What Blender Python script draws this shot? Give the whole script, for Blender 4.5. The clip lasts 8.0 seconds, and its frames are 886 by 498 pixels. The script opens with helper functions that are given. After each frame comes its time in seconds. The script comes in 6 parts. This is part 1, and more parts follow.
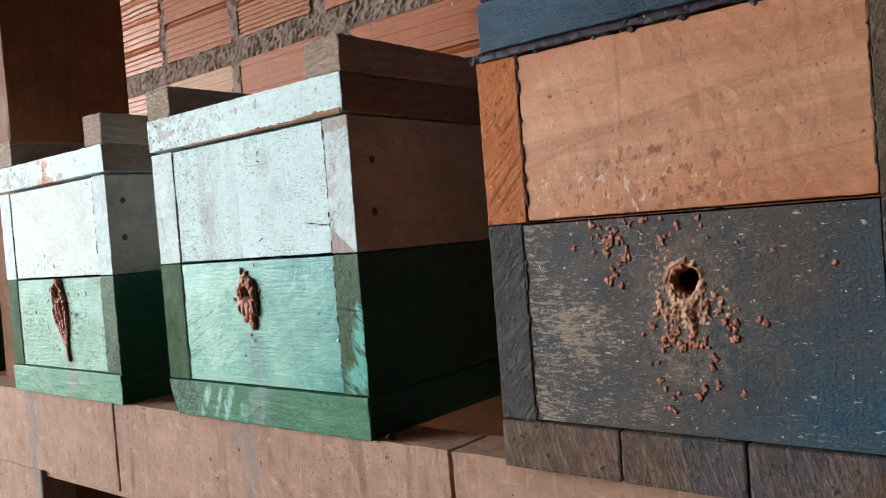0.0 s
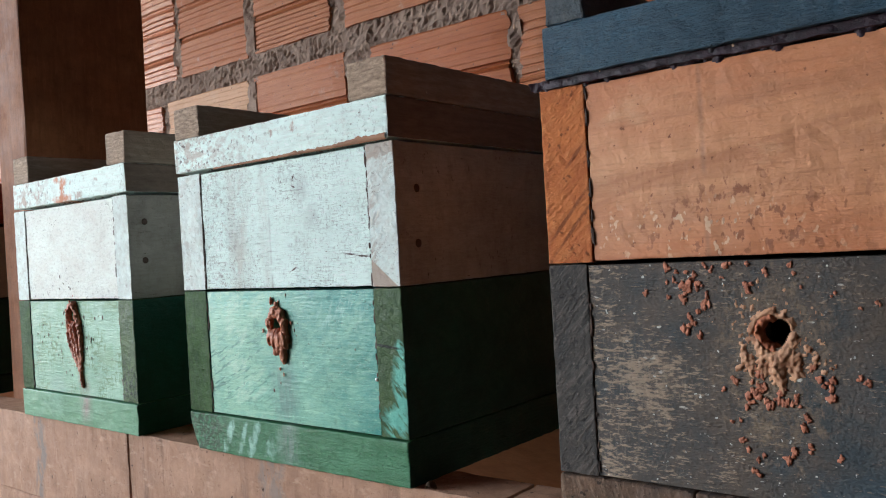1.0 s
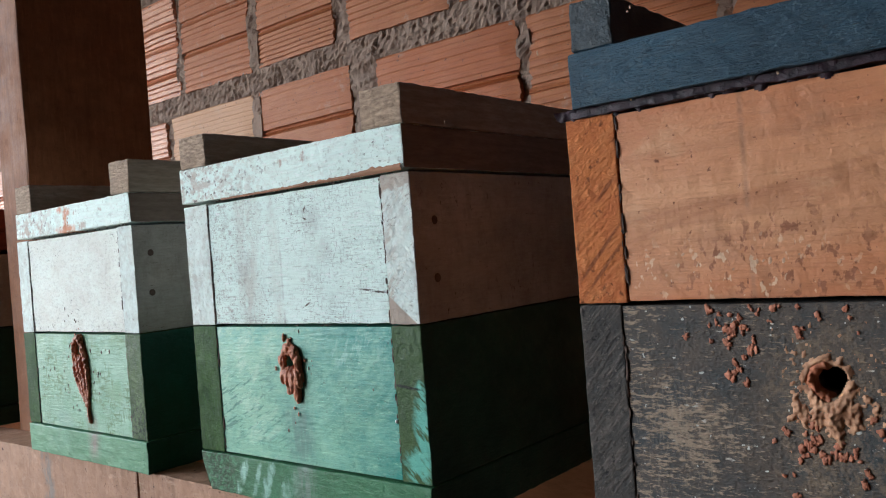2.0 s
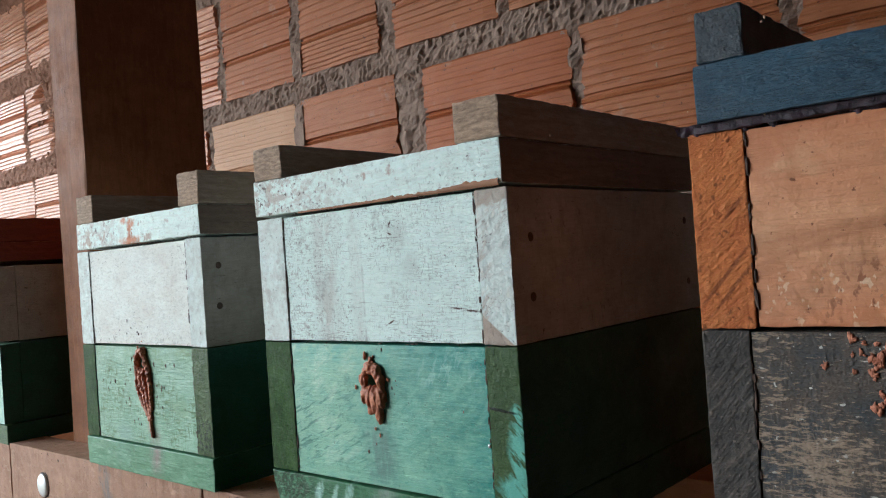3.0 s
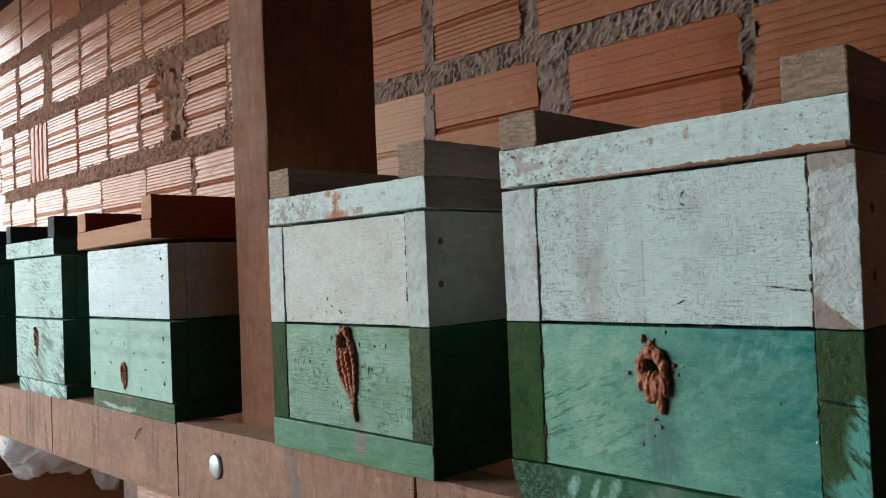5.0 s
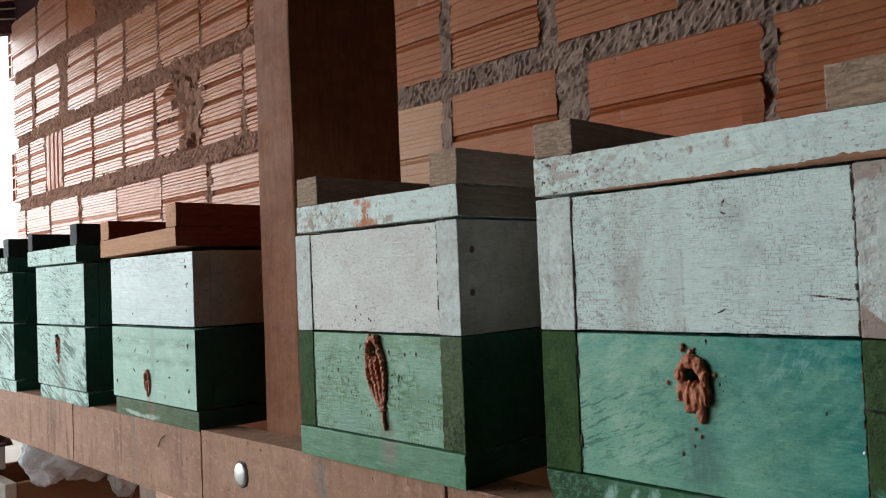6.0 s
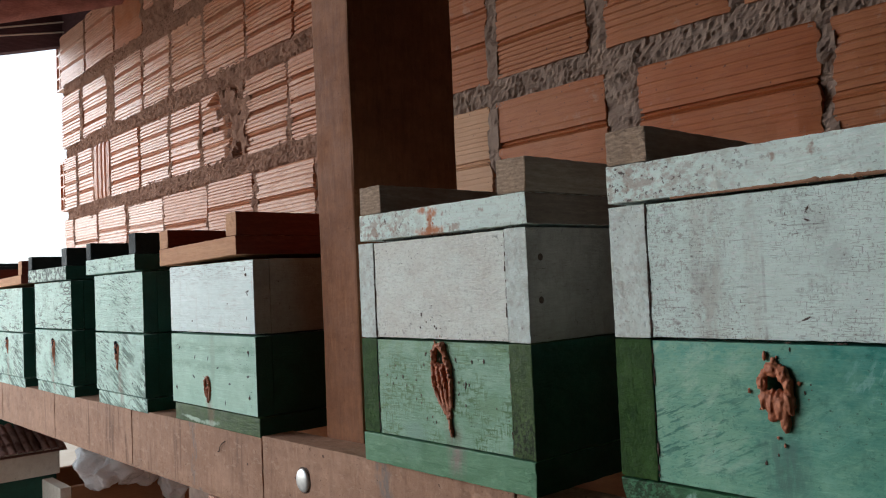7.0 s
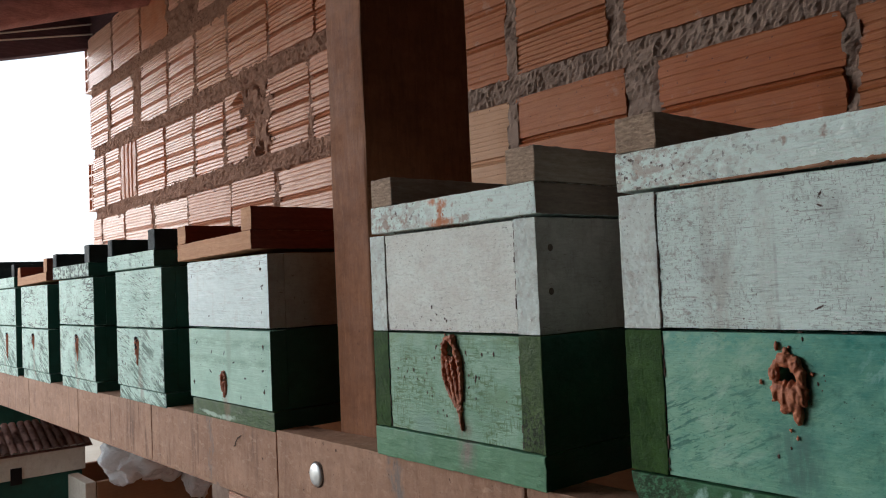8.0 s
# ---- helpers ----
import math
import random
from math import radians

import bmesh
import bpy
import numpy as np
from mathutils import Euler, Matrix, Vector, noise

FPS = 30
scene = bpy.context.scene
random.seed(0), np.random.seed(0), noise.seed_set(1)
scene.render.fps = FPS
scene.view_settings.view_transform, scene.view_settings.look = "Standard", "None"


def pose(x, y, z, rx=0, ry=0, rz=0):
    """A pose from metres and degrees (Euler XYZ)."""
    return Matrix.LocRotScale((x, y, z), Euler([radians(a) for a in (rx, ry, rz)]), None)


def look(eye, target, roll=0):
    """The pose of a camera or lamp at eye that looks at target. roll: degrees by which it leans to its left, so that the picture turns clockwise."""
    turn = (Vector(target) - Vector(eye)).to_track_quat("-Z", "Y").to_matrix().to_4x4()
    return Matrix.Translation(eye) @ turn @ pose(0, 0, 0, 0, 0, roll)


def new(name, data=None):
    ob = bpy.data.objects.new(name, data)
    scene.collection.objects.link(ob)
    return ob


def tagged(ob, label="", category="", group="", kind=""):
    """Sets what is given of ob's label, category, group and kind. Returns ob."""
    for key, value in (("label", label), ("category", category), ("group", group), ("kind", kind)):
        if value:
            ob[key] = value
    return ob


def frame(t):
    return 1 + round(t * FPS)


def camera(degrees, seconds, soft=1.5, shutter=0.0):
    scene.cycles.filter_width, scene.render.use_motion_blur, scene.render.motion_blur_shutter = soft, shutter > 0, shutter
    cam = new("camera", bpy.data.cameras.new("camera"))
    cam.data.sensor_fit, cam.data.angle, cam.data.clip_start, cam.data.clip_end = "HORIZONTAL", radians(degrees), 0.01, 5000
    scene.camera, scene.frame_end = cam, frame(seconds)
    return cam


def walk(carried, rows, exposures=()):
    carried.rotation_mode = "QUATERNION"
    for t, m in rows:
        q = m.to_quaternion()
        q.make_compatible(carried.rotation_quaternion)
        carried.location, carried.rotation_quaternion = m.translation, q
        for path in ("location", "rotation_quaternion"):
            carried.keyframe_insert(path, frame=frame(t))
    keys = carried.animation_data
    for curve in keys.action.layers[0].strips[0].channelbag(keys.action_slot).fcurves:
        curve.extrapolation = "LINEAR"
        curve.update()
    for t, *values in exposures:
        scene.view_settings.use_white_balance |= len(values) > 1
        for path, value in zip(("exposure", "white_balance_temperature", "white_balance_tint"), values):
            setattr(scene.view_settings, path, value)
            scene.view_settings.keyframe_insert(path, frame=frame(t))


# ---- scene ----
cam = camera(57.7, 8.0, 1.1)
PATH = [
    (0, (0.54, -0.33, 1.32), (-0.724, 1.22, 1.272), -4.5),
    (0.5, (0.519, -0.332, 1.321), (-0.745, 1.217, 1.284), -4.1),
    (1, (0.503, -0.325, 1.331), (-0.76, 1.226, 1.326), -3.3),
    (2.3, (0.471, -0.312, 1.35), (-0.808, 1.225, 1.359), -4.8),
    (2.5, (0.459, -0.316, 1.351), (-0.831, 1.213, 1.367), -4.6),
    (3, (0.445, -0.326, 1.356), (-0.865, 1.185, 1.384), -4.0),
    (3.5, (0.43, -0.336, 1.352), (-0.904, 1.154, 1.382), -3.7),
    (4, (0.401, -0.347, 1.349), (-0.97, 1.109, 1.382), -2.6),
    (4.5, (0.366, -0.36, 1.345), (-1.034, 1.069, 1.382), -2.3),
    (5, (0.329, -0.38, 1.346), (-1.09, 1.029, 1.39), -2.3),
    (5.2, (0.321, -0.388, 1.347), (-1.108, 1.011, 1.395), -2.3),
    (6.5, (0.314, -0.394, 1.348), (-1.124, 0.995, 1.422), -2.3),
    (7, (0.303, -0.411, 1.35), (-1.185, 0.922, 1.43), -2.5),
    (7.5, (0.301, -0.409, 1.348), (-1.22, 0.886, 1.428), -2.6),
    (8, (0.306, -0.397, 1.343), (-1.226, 0.886, 1.427), -2.5),
]
walk(cam, [(t, look(eye, target, roll)) for t, eye, target, roll in PATH],
     exposures=[(0.0, 2.06, 5400, 7), (1.0, 1.88, 5400, 7), (2.5, 1.72, 5350, 6), (3.5, 1.54, 5350, 5), (5.0, 1.16, 5500, 6), (6.5, 1.05, 5650, 9), (7.4, 0.82, 5700, 10), (8.0, 0.80, 5700, 10)])

# ---- world and light ----
world = bpy.data.worlds.new("sky")
scene.world = world
world.use_nodes = True
wn = world.node_tree.nodes
wn.clear()
sky = wn.new("ShaderNodeTexSky")
sky.sky_type = "NISHITA"
sky.sun_disc = False
sky.sun_elevation = radians(11)
sky.sun_rotation = radians(-124)
sky.air_density, sky.dust_density, sky.ozone_density = 1.0, 2.0, 2.5
bg = wn.new("ShaderNodeBackground")
bg.inputs["Strength"].default_value = 0.15
wo = wn.new("ShaderNodeOutputWorld")
haze = wn.new("ShaderNodeMix")
haze.data_type = "RGBA"
haze.inputs[0].default_value = 0.7
haze.inputs[7].default_value = (5.4, 5.3, 4.9, 1)
world.node_tree.links.new(sky.outputs["Color"], haze.inputs[6])
world.node_tree.links.new(haze.outputs[2], bg.inputs["Color"])
world.node_tree.links.new(bg.outputs["Background"], wo.inputs["Surface"])

sun_data = bpy.data.lights.new("sun", "SUN")
sun_data.energy, sun_data.angle, sun_data.color = 0.9, radians(34), (0.97, 1.0, 1.0)
sun = new("sun", sun_data)
sun.matrix_world = look((-8, -5.0, 1.65), (0, 0, 0))


# ---- material tools ----
class Nodes:
    """A small builder for node materials; coordinates are the object's own, shifted per object."""

    def __init__(self, name, rough=0.7, shift=True):
        self.mat = bpy.data.materials.new(name)
        self.mat.use_nodes = True
        self.t = self.mat.node_tree
        self.t.nodes.clear()
        self.out = self.add("ShaderNodeOutputMaterial")
        self.bsdf = self.add("ShaderNodeBsdfPrincipled")
        self.bsdf.inputs["Roughness"].default_value = rough
        self.bsdf.inputs["Specular IOR Level"].default_value = 0.25
        self.link(self.bsdf.outputs[0], self.out.inputs[0])
        tc = self.add("ShaderNodeTexCoord")
        self.info = self.add("ShaderNodeObjectInfo")
        self.co = tc.outputs["Object"]
        if shift:
            m = self.add("ShaderNodeVectorMath")
            m.operation = "SCALE"
            m.inputs[0].default_value = (7.3, 3.1, 5.7)
            self.link(self.info.outputs["Random"], m.inputs["Scale"])
            a = self.add("ShaderNodeVectorMath")
            self.link(self.co, a.inputs[0])
            self.link(m.outputs[0], a.inputs[1])
            self.co = a.outputs[0]

    def add(self, kind):
        return self.t.nodes.new(kind)

    def link(self, a, b):
        self.t.links.new(a, b)

    def turned(self, turn):
        if not any(turn):
            return self.co
        mp = self.add("ShaderNodeMapping")
        mp.inputs["Rotation"].default_value = [radians(a) for a in turn]
        self.link(self.co, mp.inputs["Vector"])
        return mp.outputs[0]

    def noise(self, scale, stretch=(1, 1, 1), detail=4.0, rough=0.55, distort=0.0, turn=(0, 0, 0)):
        mp = self.add("ShaderNodeMapping")
        mp.inputs["Scale"].default_value = stretch
        self.link(self.turned(turn), mp.inputs["Vector"])
        n = self.add("ShaderNodeTexNoise")
        n.inputs["Scale"].default_value = scale
        n.inputs["Detail"].default_value = detail
        n.inputs["Roughness"].default_value = rough
        n.inputs["Distortion"].default_value = distort
        self.link(mp.outputs[0], n.inputs["Vector"])
        return n.outputs["Fac"]

    def wave(self, scale, stretch=(1, 1, 1), distort=3.0, turn=(0, 0, 0), detail=3.0):
        mp = self.add("ShaderNodeMapping")
        mp.inputs["Scale"].default_value = stretch
        self.link(self.turned(turn), mp.inputs["Vector"])
        n = self.add("ShaderNodeTexWave")
        n.bands_direction = "Z"
        n.inputs["Scale"].default_value = scale
        n.inputs["Distortion"].default_value = distort
        n.inputs["Detail"].default_value = detail
        n.inputs["Detail Scale"].default_value = 1.5
        self.link(mp.outputs[0], n.inputs["Vector"])
        return n.outputs["Fac"]

    def ramp(self, fac, lo, hi, a=0.0, b=1.0):
        r = self.add("ShaderNodeMapRange")
        r.inputs["From Min"].default_value, r.inputs["From Max"].default_value = lo, hi
        r.inputs["To Min"].default_value, r.inputs["To Max"].default_value = a, b
        self.link(fac, r.inputs["Value"])
        return r.outputs[0]

    def mix(self, fac, a, b, mode="MIX"):
        m = self.add("ShaderNodeMix")
        m.data_type, m.blend_type = "RGBA", mode
        for sock, v in ((m.inputs[0], fac), (m.inputs[6], a), (m.inputs[7], b)):
            if hasattr(v, "links"):
                self.link(v, sock)
            elif isinstance(v, (int, float)):
                sock.default_value = v
            else:
                sock.default_value = (*v, 1)
        return m.outputs[2]

    def math(self, op, a, b):
        m = self.add("ShaderNodeMath")
        m.operation = op
        for sock, v in ((m.inputs[0], a), (m.inputs[1], b)):
            if hasattr(v, "links"):
                self.link(v, sock)
            else:
                sock.default_value = v
        return m.outputs[0]

    def bump(self, height, distance, strength=1.0, before=None):
        b = self.add("ShaderNodeBump")
        b.inputs["Strength"].default_value = strength
        b.inputs["Distance"].default_value = distance
        self.link(height, b.inputs["Height"])
        if before is not None:
            self.link(before, b.inputs["Normal"])
        return b.outputs[0]

    def local(self):
        """The hive's own x and z, not shifted, for marks that have a place."""
        tc = self.add("ShaderNodeTexCoord")
        xyz = self.add("ShaderNodeSeparateXYZ")
        self.link(tc.outputs["Object"], xyz.inputs[0])
        self.px, self.pz = xyz.outputs["X"], xyz.outputs["Z"]

    def spot(self, x, z, rx, rz, turn=0.0, ragged=0.35, grain=130, soft=0.35):
        """A ragged oval mark at x, z on a front."""
        c, si = math.cos(radians(turn)), math.sin(radians(turn))
        dx, dz = self.math("SUBTRACT", self.px, x), self.math("SUBTRACT", self.pz, z)
        u = self.math("ADD", self.math("MULTIPLY", dx, c / rx), self.math("MULTIPLY", dz, si / rx))
        v = self.math("SUBTRACT", self.math("MULTIPLY", dz, c / rz), self.math("MULTIPLY", dx, si / rz))
        d = self.math("SQRT", self.math("ADD", self.math("MULTIPLY", u, u), self.math("MULTIPLY", v, v)), 0.0)
        d = self.math("ADD", d, self.ramp(self.noise(grain, detail=5.0, rough=0.7), 0.25, 0.75, -ragged, ragged))
        return self.ramp(d, 1.0 + soft, 1.0 - soft)

    def times(self, *facs):
        out = facs[0]
        for f in facs[1:]:
            out = self.math("MULTIPLY", out, f)
        return out

    def done(self, colour, normal=None, rough=None):
        self.link(colour, self.bsdf.inputs["Base Color"])
        if normal is not None:
            self.link(normal, self.bsdf.inputs["Normal"])
        if rough is not None:
            self.link(rough, self.bsdf.inputs["Roughness"])
        return self.mat


def painted(name, light, dark, under, chips=0.60, specks=0.70, grain=(12, 90, 90), streak=0.35, rough=0.55, broad=16, relief=0.0009, scratch=0.5, mottle=0.35, strokes=0.4):
    """Brushed old paint over wood: broad patches, mottling, brush streaks, scratches, chips to the under colour, dirt."""
    n = Nodes(name, rough)
    n.bsdf.inputs["Specular IOR Level"].default_value = 0.4
    patch = n.ramp(n.noise(broad, (0.8, 1, 1.3), detail=7.0, rough=0.7), 0.36, 0.64)
    col = n.mix(patch, light, dark)
    middle = tuple(0.55 * d + 0.45 * u for d, u in zip(dark, under))
    across = n.ramp(n.noise(1.0, (34, 34, 120), detail=4.0, rough=0.6), 0.54, 0.60)
    down = n.ramp(n.noise(1.0, (150, 150, 36), detail=4.0, rough=0.6), 0.56, 0.62)
    col = n.mix(n.math("MULTIPLY", n.math("MAXIMUM", across, down), strokes), col, dark)
    mo = n.noise(120, (1, 1, 0.55), detail=6.0, rough=0.75)
    col = n.mix(n.ramp(mo, 0.50, 0.66, 0.0, mottle), col, middle)
    gr = n.noise(6.0, grain, detail=5.0, rough=0.65)
    col = n.mix(n.ramp(gr, 0.45, 0.75, 0.0, streak), col, middle)
    fine_streak = n.noise(9.0, tuple(g * 2.6 for g in grain), detail=4.0, rough=0.7)
    lines = n.ramp(fine_streak, 0.56, 0.70)
    where = n.ramp(n.noise(26, detail=4.0), 0.44, 0.62)
    col = n.mix(n.math("MULTIPLY", n.math("MULTIPLY", lines, where), scratch), col, under)
    ch = n.noise(3.4, tuple(g * 1.7 for g in grain), detail=7.0, rough=0.72)
    chipped = n.ramp(ch, chips, chips + 0.03)
    col = n.mix(chipped, col, under)
    sp = n.ramp(n.noise(260, (1, 1, 0.5), detail=3.0, rough=0.6), specks - 0.04, specks + 0.03)
    dirty = n.ramp(n.noise(22, detail=3.0), 0.42, 0.64, 0.15, 0.9)
    col = n.mix(n.math("MULTIPLY", sp, dirty), col, tuple(c * 0.6 for c in under))
    fine = n.noise(900, detail=2.0)
    h = n.math("ADD", n.math("MULTIPLY", gr, 0.8), n.math("MULTIPLY", fine, 0.25))
    h = n.math("SUBTRACT", h, n.math("MULTIPLY", chipped, 0.5))
    h = n.math("SUBTRACT", h, n.math("MULTIPLY", lines, 0.3))
    return n.done(col, n.bump(h, relief), n.ramp(patch, 0, 1, rough - 0.16, rough + 0.06))


def run_stain(n, col, x, top, foot, half, colour, amount=0.75, lean=0.0):
    """A dried run down a front, streaked and ragged."""
    mid = n.math("ADD", n.px, n.math("MULTIPLY", n.math("SUBTRACT", n.pz, top), lean))
    mid = n.math("ADD", mid, n.ramp(n.noise(60, detail=3.0), 0, 1, -0.005, 0.005))
    off = n.math("ABSOLUTE", n.math("SUBTRACT", mid, x), 0.0)
    s1 = n.ramp(off, half * 1.7, half * 0.3)
    s2 = n.times(n.ramp(n.pz, top, top - 0.014), n.ramp(n.pz, foot - 0.004, foot + 0.012))
    s3 = n.ramp(n.noise(1.0, (330, 330, 70), detail=5.0, rough=0.7), 0.30, 0.54)
    return n.mix(n.times(s1, s2, s3, amount), col, colour)


def sawn_paint(name, pale, deep, grime, fleck=(0.05, 0.045, 0.04), ridge=(80, 80, 820), ridges=0.30, smudges=0.45, flecks=0.6, gloss=0.42, relief=0.0009, broad=15, grade=None, marks=None, shine=0.18):
    """Old paint on a rough-sawn board: broad tints, sawn ridges, smudges and dark flecks; marks(n, col) adds what has a place of its own."""
    n = Nodes(name, gloss)
    n.bsdf.inputs["Specular IOR Level"].default_value = shine
    n.local()
    tint = n.noise(broad, (0.8, 1, 1.2), detail=6.0, rough=0.68)
    # grade: x span from pale, glare put into the colour, to the deep tint
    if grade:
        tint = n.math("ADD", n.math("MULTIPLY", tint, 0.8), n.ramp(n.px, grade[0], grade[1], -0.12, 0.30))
    dabs = n.noise(58, (1, 1, 1.5), detail=7.0, rough=0.72)
    tint = n.math("ADD", n.math("MULTIPLY", tint, 0.65), n.math("MULTIPLY", dabs, 0.40))
    col = n.mix(n.ramp(tint, 0.40, 0.66), pale, deep)
    rd = n.noise(1.0, ridge, detail=5.0, rough=0.68)
    col = n.mix(n.ramp(rd, 0.47, 0.66, 0.0, ridges), col, grime)
    rd2 = n.noise(1.0, tuple(r * (1.9 if r < 200 else 0.8) for r in ridge), detail=5.0, rough=0.75, distort=0.3)
    col = n.mix(n.ramp(rd2, 0.44, 0.30, 0.0, 0.7), col, tuple(min(0.95, c * 1.16) for c in pale))
    grit = n.noise(170, (1, 1, 1.4), detail=6.0, rough=0.78)
    col = n.mix(n.ramp(grit, 0.585, 0.66, 0.0, smudges * 1.3), col, grime)
    sm = n.noise(48, (1, 1, 0.8), detail=6.0, rough=0.72)
    col = n.mix(n.ramp(sm, 0.60, 0.68, 0.0, smudges), col, grime)
    if marks:
        col = marks(n, col)
    where = n.ramp(n.noise(24, detail=3.0), 0.46, 0.62)
    fl = n.math("MAXIMUM", n.ramp(n.noise(1.0, (300, 300, 760), detail=3.0, rough=0.6), 0.645, 0.69), n.ramp(n.noise(1.0, (520, 520, 420), detail=2.0), 0.68, 0.72))
    fl = n.times(fl, where, flecks)
    col = n.mix(fl, col, fleck)
    h = n.math("ADD", n.math("MULTIPLY", rd, 0.9), n.math("MULTIPLY", n.noise(800, detail=3.0), 0.25))
    h = n.math("SUBTRACT", n.math("ADD", h, n.math("MULTIPLY", n.math("ADD", rd2, grit), 0.5)), n.math("MULTIPLY", fl, 0.7))
    return n.done(col, n.bump(h, relief), n.ramp(sm, 0.35, 0.7, gloss - 0.08, gloss + 0.16))


def scraped_blue():
    """Blue paint scraped to pale dashes, most on one side and under the hole, still rich blue at the far low corner."""
    n = Nodes("scraped_blue_paint", 0.6)
    tc = n.add("ShaderNodeTexCoord")
    xyz = n.add("ShaderNodeSeparateXYZ")
    n.link(tc.outputs["Object"], xyz.inputs[0])
    px, pz = n.math("ADD", xyz.outputs["X"], 0.0055), xyz.outputs["Z"]
    col = n.mix(n.ramp(n.noise(24, detail=6.0, rough=0.7), 0.34, 0.62), (0.053, 0.062, 0.068), (0.100, 0.077, 0.060))
    rich = n.math("ADD", n.ramp(px, 0.10, 0.19, -0.35, 0.60), n.ramp(pz, 0.03, 0.085, 0.25, -0.20))
    rich = n.ramp(n.math("ADD", rich, n.ramp(n.noise(30, detail=5.0), 0.3, 0.7, -0.25, 0.25)), 0.0, 0.7, 0.0, 0.85)
    col = n.mix(rich, col, (0.024, 0.082, 0.128))
    dull = n.ramp(n.noise(45, (1, 1, 0.7), detail=5.0, rough=0.7), 0.46, 0.64, 0.0, 0.55)
    col = n.mix(n.math("MULTIPLY", dull, n.ramp(px, 0.175, 0.11, 0.15, 1.0)), col, (0.145, 0.106, 0.080))
    worn = n.ramp(px, 0.02, 0.14, 0.080, -0.055)
    mid_x = n.math("ABSOLUTE", n.math("SUBTRACT", px, 0.045), 0.0)
    mid_z = n.math("ABSOLUTE", n.math("SUBTRACT", pz, 0.070), 0.0)
    smear = n.math("MULTIPLY", n.ramp(mid_x, 0.0, 0.026, 1.0, 0.0), n.ramp(mid_z, 0.0, 0.017, 1.0, 0.0))
    worn = n.math("ADD", n.math("MULTIPLY", worn, 0.95), n.math("MULTIPLY", smear, 0.15))
    worn = n.math("ADD", worn, n.ramp(n.noise(38, detail=4.0), 0.3, 0.7, -0.09, 0.10))
    d1 = n.math("ADD", n.noise(1.0, (230, 100, 900), detail=4.0, rough=0.7), worn)
    dash = n.ramp(d1, 0.59, 0.69, 0.0, 0.75)
    col = n.mix(dash, col, (0.42, 0.305, 0.21))
    d2 = n.math("ADD", n.noise(1.0, (900, 100, 240), detail=4.0, rough=0.7), worn)
    col = n.mix(n.ramp(d2, 0.66, 0.74, 0.0, 0.35), col, (0.34, 0.27, 0.20))
    d3 = n.noise(1.0, (150, 100, 420), detail=3.0, rough=0.6)
    col = n.mix(n.ramp(d3, 0.685, 0.72, 0.0, 0.9), col, (0.52, 0.47, 0.41))
    dx = n.math("SUBTRACT", px, 0.104)
    dz = n.math("MULTIPLY", n.math("SUBTRACT", pz, 0.078), 0.62)
    far = n.math("SQRT", n.math("ADD", n.math("MULTIPLY", dx, dx), n.math("MULTIPLY", dz, dz)), 0.0)
    grime = n.math("ADD", n.ramp(far, 0.008, 0.036, 0.20, -0.12), n.noise(1.0, (260, 100, 200), detail=6.0, rough=0.75))
    col = n.mix(n.ramp(grime, 0.54, 0.68, 0.0, 0.70), col, (0.21, 0.150, 0.100))
    fl = n.noise(1.0, (330, 100, 330), detail=2.0)
    col = n.mix(n.ramp(fl, 0.72, 0.75, 0.0, 0.9), col, (0.62, 0.60, 0.55))
    h = n.math("ADD", n.math("MULTIPLY", d1, 0.6), n.math("MULTIPLY", n.noise(700, detail=3.0), 0.4))
    return n.done(col, n.bump(h, 0.0016))


def rough_dark(name, a, b, pale, turn=35, blue=0.0, lines=()):
    """Weathered sawn end wood: diagonal saw streaks, pits and pale flecks."""
    n = Nodes(name, 0.8)
    col = n.mix(n.ramp(n.noise(55, detail=6.0, rough=0.75), 0.38, 0.62), a, b)
    st = n.noise(1.0, (60, 60, 420), detail=5.0, rough=0.7, turn=(0, turn, 0))
    col = n.mix(n.ramp(st, 0.50, 0.68, 0.0, 0.55), col, pale)
    fl = n.noise(420, detail=4.0, rough=0.7)
    col = n.mix(n.ramp(fl, 0.60, 0.68, 0.0, 0.75), col, pale)
    col = n.mix(n.ramp(n.noise(260, detail=3.0), 0.62, 0.70, 0.0, 0.8), col, tuple(c * 0.3 for c in a))
    if blue > 0:
        col = n.mix(n.ramp(n.noise(16, detail=4.0), 0.5, 0.62, 0.0, blue), col, (0.020, 0.07, 0.13))
    if lines:
        n.local()
    for x, z, long, wide, tilt in lines:
        col = n.mix(n.times(n.spot(x, z, long, wide, tilt, 0.35, 200), 0.7), col, tuple(c * 0.35 for c in b))
    h = n.math("ADD", n.math("MULTIPLY", st, 0.6), n.math("MULTIPLY", fl, 0.6))
    return n.done(col, n.bump(h, 0.0022))


